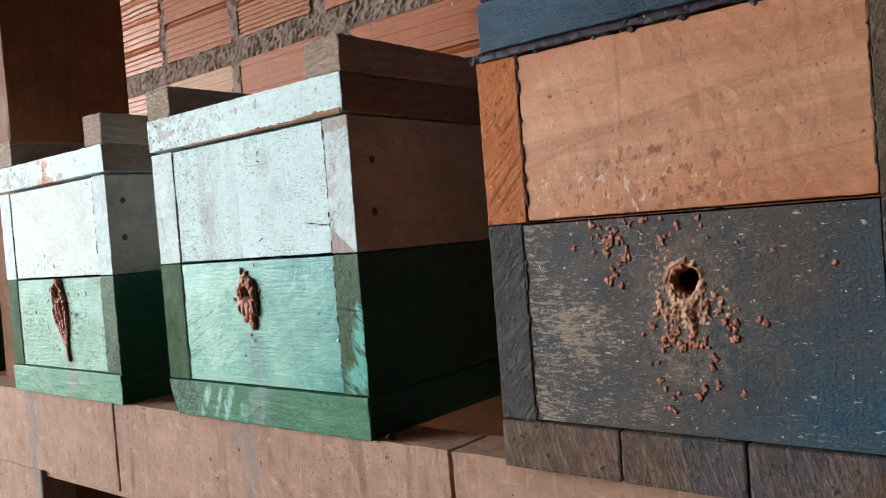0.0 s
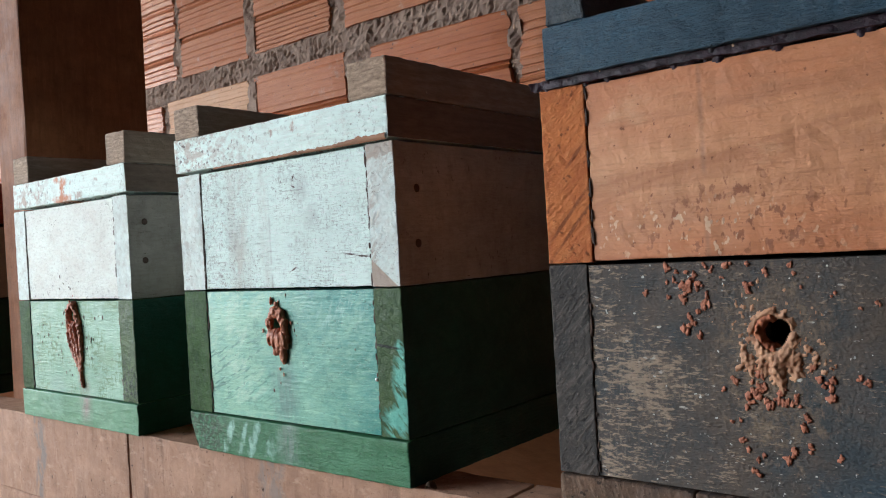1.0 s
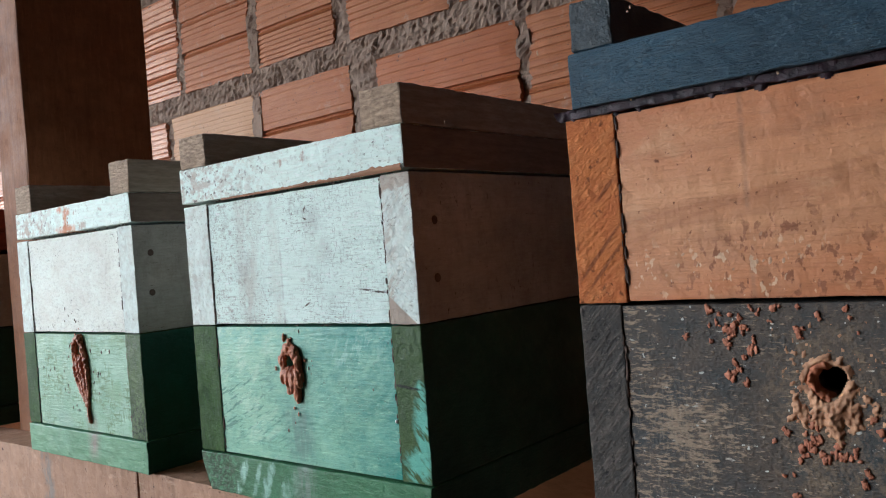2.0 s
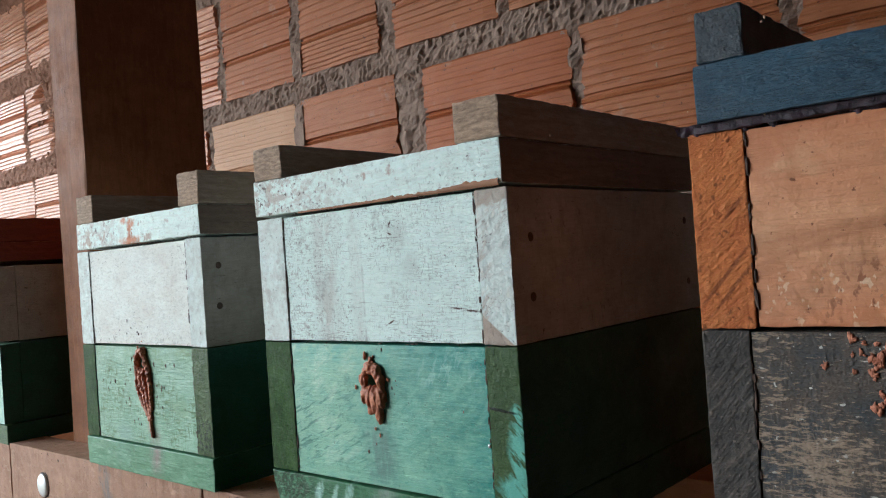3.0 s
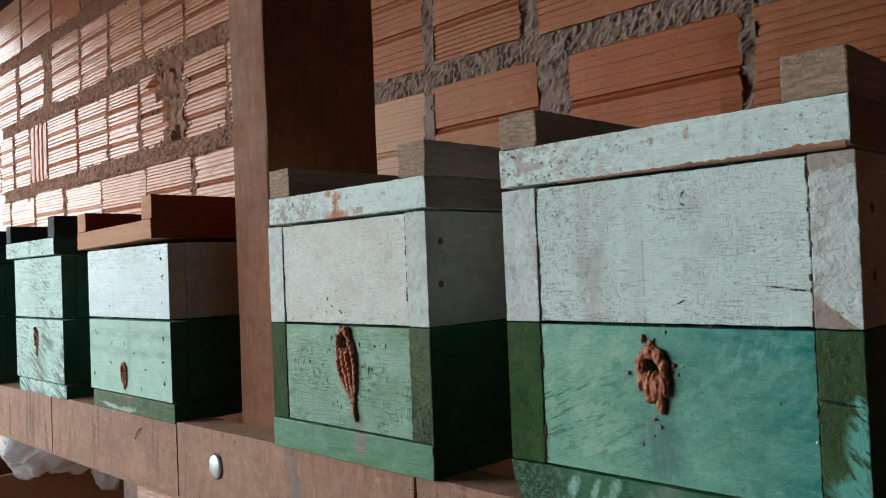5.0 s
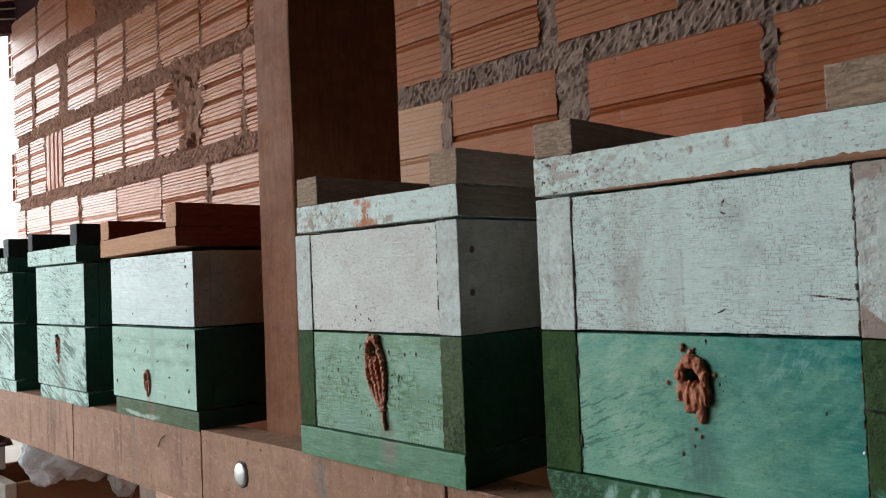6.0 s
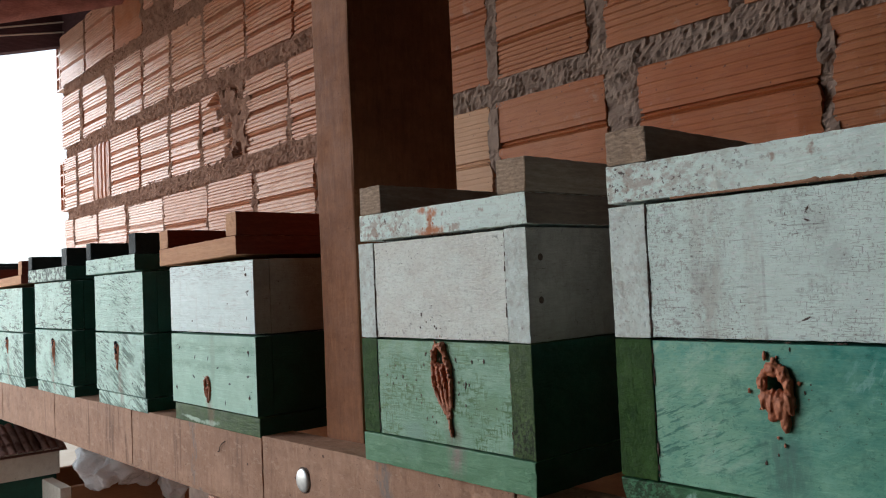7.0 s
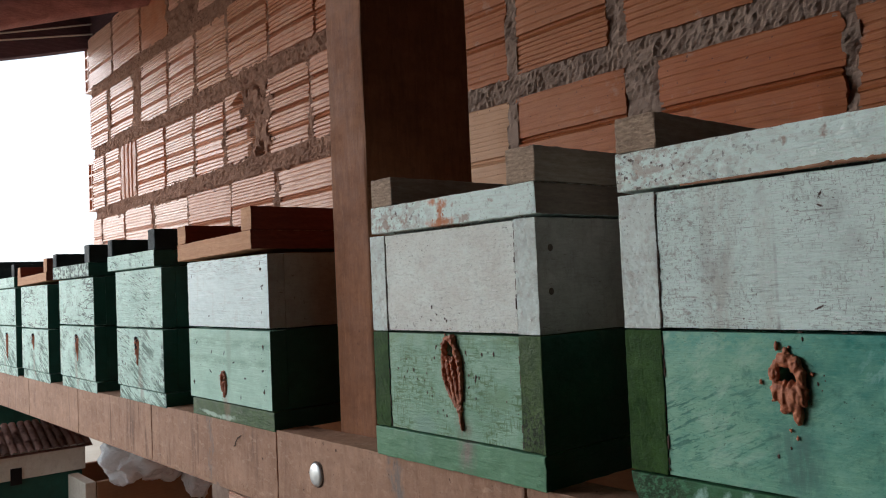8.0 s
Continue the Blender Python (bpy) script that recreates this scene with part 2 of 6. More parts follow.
def planed_pine():
    """A pine board with a few long slanting year rings, fine fibre, damp marks and pits."""
    n = Nodes("pine_board", 0.55)
    n.bsdf.inputs["Specular IOR Level"].default_value = 0.3
    n.local()
    mid = n.ramp(n.math("ABSOLUTE", n.math("SUBTRACT", n.pz, 0.160), 0.0), 0.008, 0.044)
    tone = n.math("ADD", n.ramp(n.noise(1.0, (13, 60, 40), detail=6.0, rough=0.68), 0.30, 0.70, -0.4, 0.4), mid)
    col = n.mix(n.ramp(tone, -0.1, 1.0), (0.65, 0.325, 0.165), (0.52, 0.192, 0.081))
    ring = n.noise(1.0, (4.5, 20, 46), detail=2.0, rough=0.45, turn=(0, 9, 0))
    band = n.math("ABSOLUTE", n.math("SUBTRACT", ring, 0.55), 0.0)
    col = n.mix(n.ramp(band, 0.030, 0.002, 0.0, 0.42), col, (0.36, 0.135, 0.060))
    ring2 = n.noise(1.0, (3.0, 20, 90), detail=3.0, rough=0.5, turn=(0, 4, 0))
    col = n.mix(n.ramp(ring2, 0.52, 0.62, 0.0, 0.40), col, (0.40, 0.160, 0.072))
    col = n.mix(n.ramp(ring, 0.42, 0.55, 0.0, 0.25), col, (0.44, 0.19, 0.085))
    damp = n.noise(30, (0.7, 1, 1.2), detail=6.0, rough=0.7)
    col = n.mix(n.ramp(damp, 0.54, 0.70, 0.0, 0.45), col, (0.40, 0.205, 0.115))
    col = n.mix(n.ramp(damp, 0.44, 0.32, 0.0, 0.45), col, (0.66, 0.40, 0.225))
    fib = n.noise(1.0, (40, 300, 620), detail=5.0, rough=0.7)
    col = n.mix(n.ramp(fib, 0.52, 0.70, 0.0, 0.35), col, (0.36, 0.155, 0.070))
    for x in (0.075, 0.150):
        off = n.math("ABSOLUTE", n.math("SUBTRACT", n.px, x), 0.0)
        col = n.mix(n.times(n.ramp(off, 0.0016, 0.0003), n.ramp(n.noise(1.0, (60, 60, 90), detail=4.0), 0.40, 0.60), 0.5), col, (0.30, 0.15, 0.085))
    tick = n.ramp(n.noise(1.0, (330, 100, 300), detail=3.0), 0.665, 0.71)
    col = n.mix(n.times(tick, 0.85), col, (0.20, 0.075, 0.035))
    pit = n.times(n.spot(0.092, 0.134, 0.045, 0.018, 0, 0.5, 60), n.ramp(n.noise(1.0, (330, 330, 210), detail=3.0, rough=0.5), 0.58, 0.63))
    col = n.mix(n.times(pit, 0.85), col, (0.26, 0.095, 0.045))
    cream = n.times(n.spot(0.070, 0.130, 0.045, 0.014, 0, 0.5, 60), n.ramp(n.noise(1.0, (300, 240, 190), detail=2.0), 0.62, 0.66))
    col = n.mix(n.times(cream, 0.8), col, (0.72, 0.50, 0.33))
    h = n.math("ADD", n.math("MULTIPLY", fib, 0.5), n.math("MULTIPLY", n.noise(500, detail=3.0), 0.4))
    return n.done(col, n.bump(h, 0.0010))


def raw_wood(name, light, dark, grain=(5, 60, 60), rings=26, rough=0.75, turn=(0, 0, 0), stain=0.3, stain_colour=(0.06, 0.04, 0.03), relief=0.0006, distort=4.0, ringy=0.3):
    n = Nodes(name, rough)
    w = n.wave(rings, tuple(g / 60 for g in grain), distort * 2.5, turn)
    g = n.noise(7.0, grain, detail=6.0, rough=0.7, turn=turn)
    col = n.mix(n.ramp(w, 0.1, 0.95, 0.0, ringy), light, dark)
    col = n.mix(n.ramp(g, 0.4, 0.72, 0.0, 0.75), col, dark)
    s = n.noise(14, detail=5.0, rough=0.6)
    col = n.mix(n.ramp(s, 0.5, 0.74, 0.0, stain), col, stain_colour)
    h = n.math("ADD", n.math("MULTIPLY", g, 0.7), n.math("MULTIPLY", n.noise(700, detail=2.0), 0.3))
    return n.done(col, n.bump(h, relief))


# ---- materials ----
GRAIN_X, GRAIN_Y, GRAIN_Z = (14, 95, 95), (95, 14, 95), (95, 95, 14)
def mint_marks(n, col):
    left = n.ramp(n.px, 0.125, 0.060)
    band = n.times(n.ramp(n.pz, 0.030, 0.042), n.ramp(n.pz, 0.088, 0.074))
    dash = n.ramp(n.noise(1.0, (75, 75, 520), detail=4.0, rough=0.6, turn=(0, 24, 0)), 0.545, 0.60)
    col = n.mix(n.times(dash, n.ramp(left, 0.0, 1.0, 0.25, 1.0), band, 0.8), col, (0.035, 0.155, 0.115))
    speck = n.ramp(n.noise(1.0, (190, 190, 260), detail=5.0, rough=0.75), 0.56, 0.64)
    col = n.mix(n.times(speck, 0.55), col, (0.06, 0.23, 0.18))
    top = n.times(n.ramp(n.pz, 0.090, 0.103), n.ramp(n.noise(1.0, (130, 130, 210), detail=5.0, rough=0.7), 0.44, 0.58))
    col = n.mix(n.times(top, 0.7), col, (0.10, 0.34, 0.27))
    dab = n.ramp(n.noise(1.0, (210, 210, 70), detail=4.0, rough=0.6, turn=(0, -25, 0)), 0.52, 0.60)
    col = n.mix(n.times(n.spot(0.158, 0.093, 0.020, 0.011, 0, 0.5, 90), dab, 0.6), col, (0.26, 0.50, 0.45))
    stroke = n.ramp(n.noise(1.0, (16, 16, 330), detail=4.0, rough=0.6, turn=(0, -4, 0)), 0.52, 0.64)
    col = n.mix(n.times(stroke, 0.12), col, (0.12, 0.36, 0.31))
    wash = n.ramp(n.noise(1.0, (34, 34, 60), detail=6.0, rough=0.75, distort=0.6, turn=(0, 24, 0)), 0.50, 0.64)
    col = n.mix(n.times(wash, 0.32), col, (0.29, 0.59, 0.46))
    # painted sheen: pale slanting strokes towards low x
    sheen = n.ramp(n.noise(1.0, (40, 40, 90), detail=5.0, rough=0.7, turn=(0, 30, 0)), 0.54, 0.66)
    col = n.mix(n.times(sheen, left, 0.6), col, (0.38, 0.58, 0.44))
    return run_stain(n, col, 0.104, 0.068, 0.024, 0.010, (0.10, 0.215, 0.175), 0.95)


def grey_mint_marks(n, col):
    group = n.ramp(n.noise(34, detail=4.0, rough=0.6), 0.42, 0.55)
    across = n.ramp(n.noise(1.0, (110, 110, 560), detail=4.0, rough=0.65), 0.52, 0.59)
    down = n.ramp(n.noise(1.0, (620, 620, 120), detail=4.0, rough=0.65), 0.53, 0.60)
    cloud = n.ramp(n.noise(1.0, (26, 26, 40), detail=6.0, rough=0.75), 0.50, 0.64)
    col = n.mix(n.times(cloud, 0.55), col, (0.13, 0.29, 0.15))
    col = n.mix(n.times(n.math("MAXIMUM", across, down), group, 0.9), col, (0.075, 0.170, 0.055))
    col = n.mix(n.times(n.ramp(n.pz, 0.088, 0.101), n.ramp(n.noise(90, detail=5.0), 0.42, 0.60), 0.6), col, (0.16, 0.29, 0.13))
    col = n.mix(n.spot(0.152, 0.058, 0.010, 0.009, 0, 0.5, 90), col, (0.17, 0.32, 0.18))
    col = n.mix(n.spot(0.066, 0.031, 0.013, 0.007, 0, 0.4, 70), col, (0.19, 0.34, 0.25))
    return run_stain(n, col, 0.112, 0.046, 0.024, 0.007, (0.20, 0.165, 0.125), 1.0, 0.10)


# mint varies along x; its paler end also carries painted glare
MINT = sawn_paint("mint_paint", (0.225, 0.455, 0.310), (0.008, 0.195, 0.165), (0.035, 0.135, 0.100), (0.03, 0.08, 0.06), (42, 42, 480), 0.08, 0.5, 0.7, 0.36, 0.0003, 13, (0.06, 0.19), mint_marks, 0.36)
MINT_GREY = sawn_paint("greyish_mint_paint", (0.30, 0.50, 0.36), (0.150, 0.305, 0.190), (0.085, 0.185, 0.085), (0.02, 0.04, 0.03), (60, 60, 520), 0.30, 0.3, 0.9, 0.40, 0.0005, 22, None, grey_mint_marks, 0.28)


def scrub_marks(n, col):
    low = n.ramp(n.noise(1.0, (17, 17, 190), detail=6.0, rough=0.68, distort=0.5, turn=(0, -24, 0)), 0.47, 0.54)
    area = n.ramp(n.math("ADD", n.noise(16, detail=3.0), n.ramp(n.pz, 0.02, 0.14, 0.10, -0.14)), 0.50, 0.60)
    col = n.mix(n.times(low, area, 0.9), col, (0.085, 0.16, 0.12))
    fine = n.ramp(n.noise(1.0, (40, 40, 420), detail=4.0, rough=0.6, distort=0.8, turn=(0, -14, 0)), 0.54, 0.58)
    col = n.mix(n.times(fine, n.ramp(n.noise(24, detail=3.0), 0.50, 0.60), 0.8), col, (0.06, 0.115, 0.09))
    pits = n.ramp(n.noise(1.0, (150, 150, 230), detail=2.0), 0.665, 0.70)
    col = n.mix(pits, col, (0.02, 0.045, 0.035))
    swirl = n.ramp(n.noise(1.0, (40, 40, 120), detail=5.0, rough=0.7, distort=1.5), 0.60, 0.66)
    col = n.mix(n.times(swirl, n.ramp(n.noise(20, detail=2.0), 0.48, 0.58), 0.9), col, (0.04, 0.08, 0.06))
    return run_stain(n, col, 0.095, 0.062, 0.0, 0.006, (0.28, 0.19, 0.14), 0.6)


def clean_marks(n, col):
    for z in (0.068, 0.090):
        col = n.mix(n.times(n.ramp(n.math("ABSOLUTE", n.math("SUBTRACT", n.pz, z), 0.0), 0.008, 0.002), n.ramp(n.noise(1.0, (36, 36, 120), detail=5.0, rough=0.7), 0.40, 0.62), 0.8), col, (0.22, 0.38, 0.28))
    col = n.mix(n.spot(0.110, 0.085, 0.006, 0.030, 0, 0.4, 60), col, (0.30, 0.46, 0.36))
    for x, z, turn in ((0.194, 0.087, 90), (0.192, 0.0625, 12), (0.194, 0.041, 80), (0.150, 0.052, 0), (0.138, 0.030, 80), (0.098, 0.078, 70), (0.060, 0.055, -25), (0.022, 0.088, 40), (0.012, 0.040, 90), (0.064, 0.078, 60), (0.122, 0.068, 20)):
        col = n.mix(n.spot(x, z, 0.0030, 0.0011, turn, 0.6, 240), col, (0.02, 0.04, 0.035))
    return run_stain(n, col, 0.098, 0.034, 0.0, 0.006, (0.45, 0.20, 0.13), 0.6)


MINT_PALE = sawn_paint("pale_mint_paint", (0.60, 0.80, 0.70), (0.42, 0.62, 0.525), (0.22, 0.34, 0.27), (0.02, 0.05, 0.035), (22, 22, 260), 0.30, 0.55, 1.0, 0.45, 0.0012, 18, None, scrub_marks)
MINT_CLEAN = sawn_paint("even_pale_mint_paint", (0.46, 0.68, 0.555), (0.33, 0.53, 0.42), (0.30, 0.47, 0.37), (0.03, 0.07, 0.05), (14, 14, 320), 0.15, 0.3, 0.9, 0.45, 0.0004, 18, None, clean_marks)
def camo_marks(n, col):
    m = n.ramp(n.noise(1.0, (95, 95, 130), detail=6.0, rough=0.7), 0.46, 0.53)
    return n.mix(n.times(m, 0.9), col, (0.035, 0.06, 0.045))


def crack_marks(n, col):
    """Wavy dark cracks and worm-eaten patches."""
    line = n.math("ABSOLUTE", n.math("SUBTRACT", n.noise(1.0, (8, 8, 60), detail=4.0, rough=0.6, distort=0.4), 0.5), 0.0)
    col = n.mix(n.times(n.ramp(line, 0.022, 0.008), n.ramp(n.noise(13, detail=2.0), 0.42, 0.52), 0.95), col, (0.03, 0.055, 0.04))
    pits = n.ramp(n.noise(1.0, (140, 140, 170), detail=2.0), 0.665, 0.70)
    col = n.mix(pits, col, (0.02, 0.045, 0.035))
    worm = n.ramp(n.noise(1.0, (130, 130, 220), detail=5.0, rough=0.7, distort=1.0), 0.52, 0.58)
    col = n.mix(n.times(worm, n.ramp(n.noise(19, detail=3.0), 0.50, 0.60), 0.8), col, (0.13, 0.22, 0.17))
    return n.mix(n.times(n.ramp(n.noise(1.0, (260, 260, 60), detail=4.0), 0.58, 0.66), 0.5), col, (0.20, 0.31, 0.25))


MINT_CAMO = sawn_paint("flaking_mint_paint", (0.60, 0.76, 0.66), (0.42, 0.56, 0.48), (0.16, 0.22, 0.18), (0.02, 0.04, 0.03), (60, 60, 160), 0.3, 0.5, 1.0, 0.5, 0.0016, 20, None, camo_marks)
MINT_CRACKED = sawn_paint("cracked_pale_mint_paint", (0.62, 0.82, 0.72), (0.43, 0.63, 0.535), (0.22, 0.34, 0.27), (0.02, 0.05, 0.035), (30, 30, 200), 0.25, 0.5, 1.0, 0.45, 0.0014, 18, None, crack_marks)
def white_marks(n, col):
    beige, grey = (0.50, 0.445, 0.385), (0.40, 0.40, 0.38)
    for x, half, amount in ((0.066, 0.010, 0.55), (0.092, 0.004, 0.35)):
        off = n.math("ABSOLUTE", n.math("SUBTRACT", n.px, x), 0.0)
        col = n.mix(n.times(n.ramp(off, half * 1.6, half * 0.2), n.ramp(n.noise(1.0, (160, 160, 45), detail=5.0, rough=0.7), 0.36, 0.60), amount), col, beige)
    seam = n.ramp(n.math("ABSOLUTE", n.math("SUBTRACT", n.px, 0.0975), 0.0), 0.0012, 0.0004)
    col = n.mix(n.times(seam, n.ramp(n.pz, 0.172, 0.150), n.ramp(n.noise(90, detail=3.0), 0.35, 0.6), 0.6), col, grey)
    for x, z, rx, rz in ((0.1375, 0.153, 0.0050, 0.0060), (0.128, 0.172, 0.0060, 0.0070), (0.060, 0.145, 0.0060, 0.0090)):
        col = n.mix(n.times(n.spot(x, z, rx, rz, 0, 1.0, 200, 0.8), 0.35), col, grey)
    patchy = n.ramp(n.noise(30, detail=4.0, rough=0.6), 0.34, 0.56)
    across = n.ramp(n.noise(1.0, (170, 170, 1500), detail=3.0, rough=0.6), 0.565, 0.625)
    down = n.ramp(n.noise(1.0, (1150, 1150, 420), detail=3.0, rough=0.6), 0.585, 0.64)
    col = n.mix(n.times(n.math("MAXIMUM", across, down), patchy, 0.62), col, (0.30, 0.30, 0.285))
    long_cut = n.ramp(n.noise(1.0, (38, 38, 900), detail=2.0), 0.655, 0.68)
    col = n.mix(n.times(long_cut, 0.4), col, (0.20, 0.19, 0.18))
    speckled = n.times(n.ramp(n.px, 0.110, 0.050), n.ramp(n.noise(1.0, (260, 260, 330), detail=4.0, rough=0.7), 0.55, 0.64))
    col = n.mix(n.times(speckled, 0.6), col, (0.30, 0.27, 0.235))
    for x, z, long, turn in ((0.1185, 0.1225, 0.0026, 24), (0.1225, 0.1790, 0.0020, 62), (0.1215, 0.1735, 0.0018, -20), (0.1800, 0.1285, 0.0060, -5), (0.1690, 0.1300, 0.0040, -3)):
        col = n.mix(n.spot(x, z, long, 0.0005, turn, 0.9, 380), col, (0.09, 0.06, 0.045))
    return col


def clean_white_marks(n, col):
    """Ticks down one edge, worn dashes along the head and thin damp runs."""
    grey = (0.36, 0.39, 0.38)
    for x, z, long, turn in ((0.192, 0.176, 0.0020, 70), (0.196, 0.152, 0.0035, 15), (0.196, 0.149, 0.0020, -60), (0.193, 0.124, 0.0018, 80), (0.012, 0.168, 0.0024, 85), (0.060, 0.120, 0.0014, 30), (0.150, 0.140, 0.0012, 0)):
        col = n.mix(n.spot(x, z, long, 0.0009, turn, 0.8, 300), col, (0.05, 0.05, 0.045))
    head = n.times(n.ramp(n.pz, 0.158, 0.178), n.ramp(n.noise(1.0, (60, 60, 520), detail=4.0, rough=0.65), 0.52, 0.60))
    col = n.mix(n.times(head, 0.7), col, grey)
    low = n.ramp(n.noise(1.0, (30, 30, 300), detail=5.0, rough=0.65), 0.56, 0.66)
    col = n.mix(n.times(low, 0.4), col, (0.50, 0.52, 0.50))
    runs = n.times(n.ramp(n.noise(1.0, (90, 90, 12), detail=4.0), 0.56, 0.66), n.ramp(n.noise(22, detail=3.0), 0.45, 0.58))
    return n.mix(n.times(runs, 0.35), col, (0.52, 0.50, 0.45))


def rough_white_marks(n, col):
    pits = n.ramp(n.noise(1.0, (300, 300, 560), detail=4.0, rough=0.7), 0.53, 0.62)
    col = n.mix(n.times(pits, 0.26), col, (0.38, 0.37, 0.335))
    return n.mix(n.times(n.ramp(n.pz, 0.124, 0.106), n.ramp(n.noise(1.0, (420, 420, 300), detail=3.0), 0.60, 0.66), 0.5), col, (0.16, 0.12, 0.10))


def lid_marks(n, col):
    left = n.ramp(n.px, 0.115, 0.035)
    flaked = n.ramp(n.noise(1.0, (120, 120, 160), detail=6.0, rough=0.72), 0.46, 0.58)
    col = n.mix(n.times(flaked, left, 0.75), col, (0.44, 0.36, 0.30))
    pits = n.ramp(n.noise(1.0, (330, 330, 300), detail=3.0, rough=0.6), 0.60, 0.66)
    col = n.mix(n.times(pits, n.ramp(left, 0.0, 1.0, 0.25, 1.0), 0.9), col, (0.10, 0.07, 0.055))
    return n.mix(n.times(n.ramp(n.noise(70, detail=4.0), 0.62, 0.68), 0.7), col, (0.36, 0.22, 0.15))


def stained_lid_marks(n, col):
    """The flaking lid with an orange run of resin down it."""
    col = lid_marks(n, col)
    for x, z, rx, rz in ((0.098, 0.197, 0.0026, 0.013), (0.094, 0.1885, 0.010, 0.0032), (0.107, 0.1895, 0.006, 0.0026), (0.089, 0.206, 0.004, 0.0022), (0.103, 0.203, 0.003, 0.003)):
        col = n.mix(n.times(n.spot(x, z, rx, rz, 0, 1.0, 220, 0.6), 0.9), col, (0.58, 0.21, 0.08))
    return col


def end_marks(n, col):
    """Diagonal strokes; bare wood at the head and a bare wedge at the foot."""
    bare_wood = (0.40, 0.32, 0.26)
    st = n.ramp(n.noise(1.0, (90, 90, 260), detail=6.0, rough=0.72, turn=(0, 38, 0)), 0.48, 0.62)
    shed = n.math("MAXIMUM", n.ramp(n.px, 0.197, 0.186, 0.15, 0.8), n.ramp(n.pz, 0.165, 0.185, 0.0, 0.8))
    col = n.mix(n.times(st, shed), col, bare_wood)
    crack = n.ramp(n.math("ABSOLUTE", n.math("SUBTRACT", n.noise(1.0, (55, 55, 150), detail=5.0, rough=0.7, turn=(0, 30, 0)), 0.5), 0.0), 0.010, 0.003)
    col = n.mix(n.times(crack, n.ramp(n.noise(70, detail=2.0), 0.50, 0.58), 0.8), col, (0.12, 0.085, 0.065))
    wedge = n.math("SUBTRACT", n.math("SUBTRACT", 0.1265, n.math("MULTIPLY", n.math("SUBTRACT", n.px, 0.186), 0.80)), n.pz)
    col = n.mix(n.ramp(wedge, -0.0004, 0.0006), col, bare_wood)
    return n.mix(n.ramp(n.math("ADD", n.pz, n.ramp(n.noise(200, detail=3.0), 0.3, 0.7, -0.003, 0.003)), 0.182, 0.184, 0.0, 0.8), col, bare_wood)


def teal_end_marks(n, col):
    """Pale teal brushed over the outer edge, a crack across."""
    teal = (0.15, 0.42, 0.33)
    st = n.ramp(n.noise(1.0, (60, 60, 240), detail=4.0, rough=0.6, turn=(0, -45, 0)), 0.42, 0.52)
    for x, z, rx, rz, turn in ((0.2035, 0.056, 0.0060, 0.018, 0), (0.199, 0.036, 0.0085, 0.010, -40), (0.2045, 0.074, 0.003, 0.006, 0)):
        col = n.mix(n.times(n.spot(x, z, rx, rz, turn, 0.4, 120), st), col, teal)
    return n.mix(n.spot(0.194, 0.0775, 0.0100, 0.0008, -6, 0.4, 260), col, (0.008, 0.014, 0.008))


def mould_marks(n, col):
    m = n.ramp(n.noise(330, (1, 1, 0.8), detail=4.0, rough=0.7), 0.48, 0.56)
    return n.mix(n.times(m, n.ramp(n.pz, 0.072, 0.045), 0.85), col, (0.012, 0.02, 0.008))


def streak_marks(n, col):
    """A pale smear of paint low on the board."""
    for x, z, rx, rz, turn in ((0.050, 0.0050, 0.022, 0.0022, -4), (0.095, 0.0040, 0.020, 0.0028, 3)):
        col = n.mix(n.times(n.spot(x, z, rx, rz, turn, 0.6, 120), 0.8), col, (0.50, 0.64, 0.52))
    return run_stain(n, col, 0.098, 0.034, -0.002, 0.006, (0.22, 0.13, 0.07), 0.7)


def base_marks(n, col):
    """Dark mould at one end, then lens-shaped dabs of pale teal."""
    m = n.ramp(n.noise(1.0, (260, 260, 380), detail=5.0, rough=0.7, turn=(0, 30, 0)), 0.44, 0.52)
    col = n.mix(n.times(m, n.ramp(n.px, 0.050, 0.030), 0.9), col, (0.020, 0.050, 0.018))
    for x, rx, rz, turn, amount in ((0.044, 0.0030, 0.0120, -30, 0.9), (0.060, 0.0022, 0.0105, -20, 0.7), (0.0705, 0.0036, 0.0125, -26, 0.85), (0.092, 0.0050, 0.0100, -42, 0.6)):
        col = n.mix(n.times(n.spot(x, 0.012, rx, rz, turn, 0.75, 150), n.ramp(n.noise(1.0, (140, 140, 60), detail=4.0), 0.36, 0.54), amount), col, (0.36, 0.58, 0.48))
    return run_stain(n, col, 0.106, 0.036, -0.004, 0.007, (0.20, 0.26, 0.22), 0.8)


def pale_base_marks(n, col):
    col = n.mix(n.times(n.spot(0.060, 0.016, 0.018, 0.010, 0, 0.6, 60), 0.5), col, (0.17, 0.33, 0.22))
    return run_stain(n, col, 0.117, 0.036, 0.002, 0.0075, (0.26, 0.235, 0.195), 1.0)


PALE, DULL = (0.85, 0.985, 0.92), (0.755, 0.885, 0.82)
WHITE = sawn_paint("white_paint", PALE, DULL, (0.40, 0.43, 0.39), (0.14, 0.105, 0.085), (70, 70, 760), 0.14, 0.48, 0.95, 0.45, 0.0011, 16, None, white_marks, 0.12)
WHITE_ROUGH = sawn_paint("rough_white_paint", (0.88, 0.93, 0.86), (0.78, 0.77, 0.70), (0.56, 0.51, 0.44), (0.13, 0.095, 0.08), (150, 150, 620), 0.22, 0.34, 0.9, 0.5, 0.0010, 20, None, rough_white_marks, 0.12)
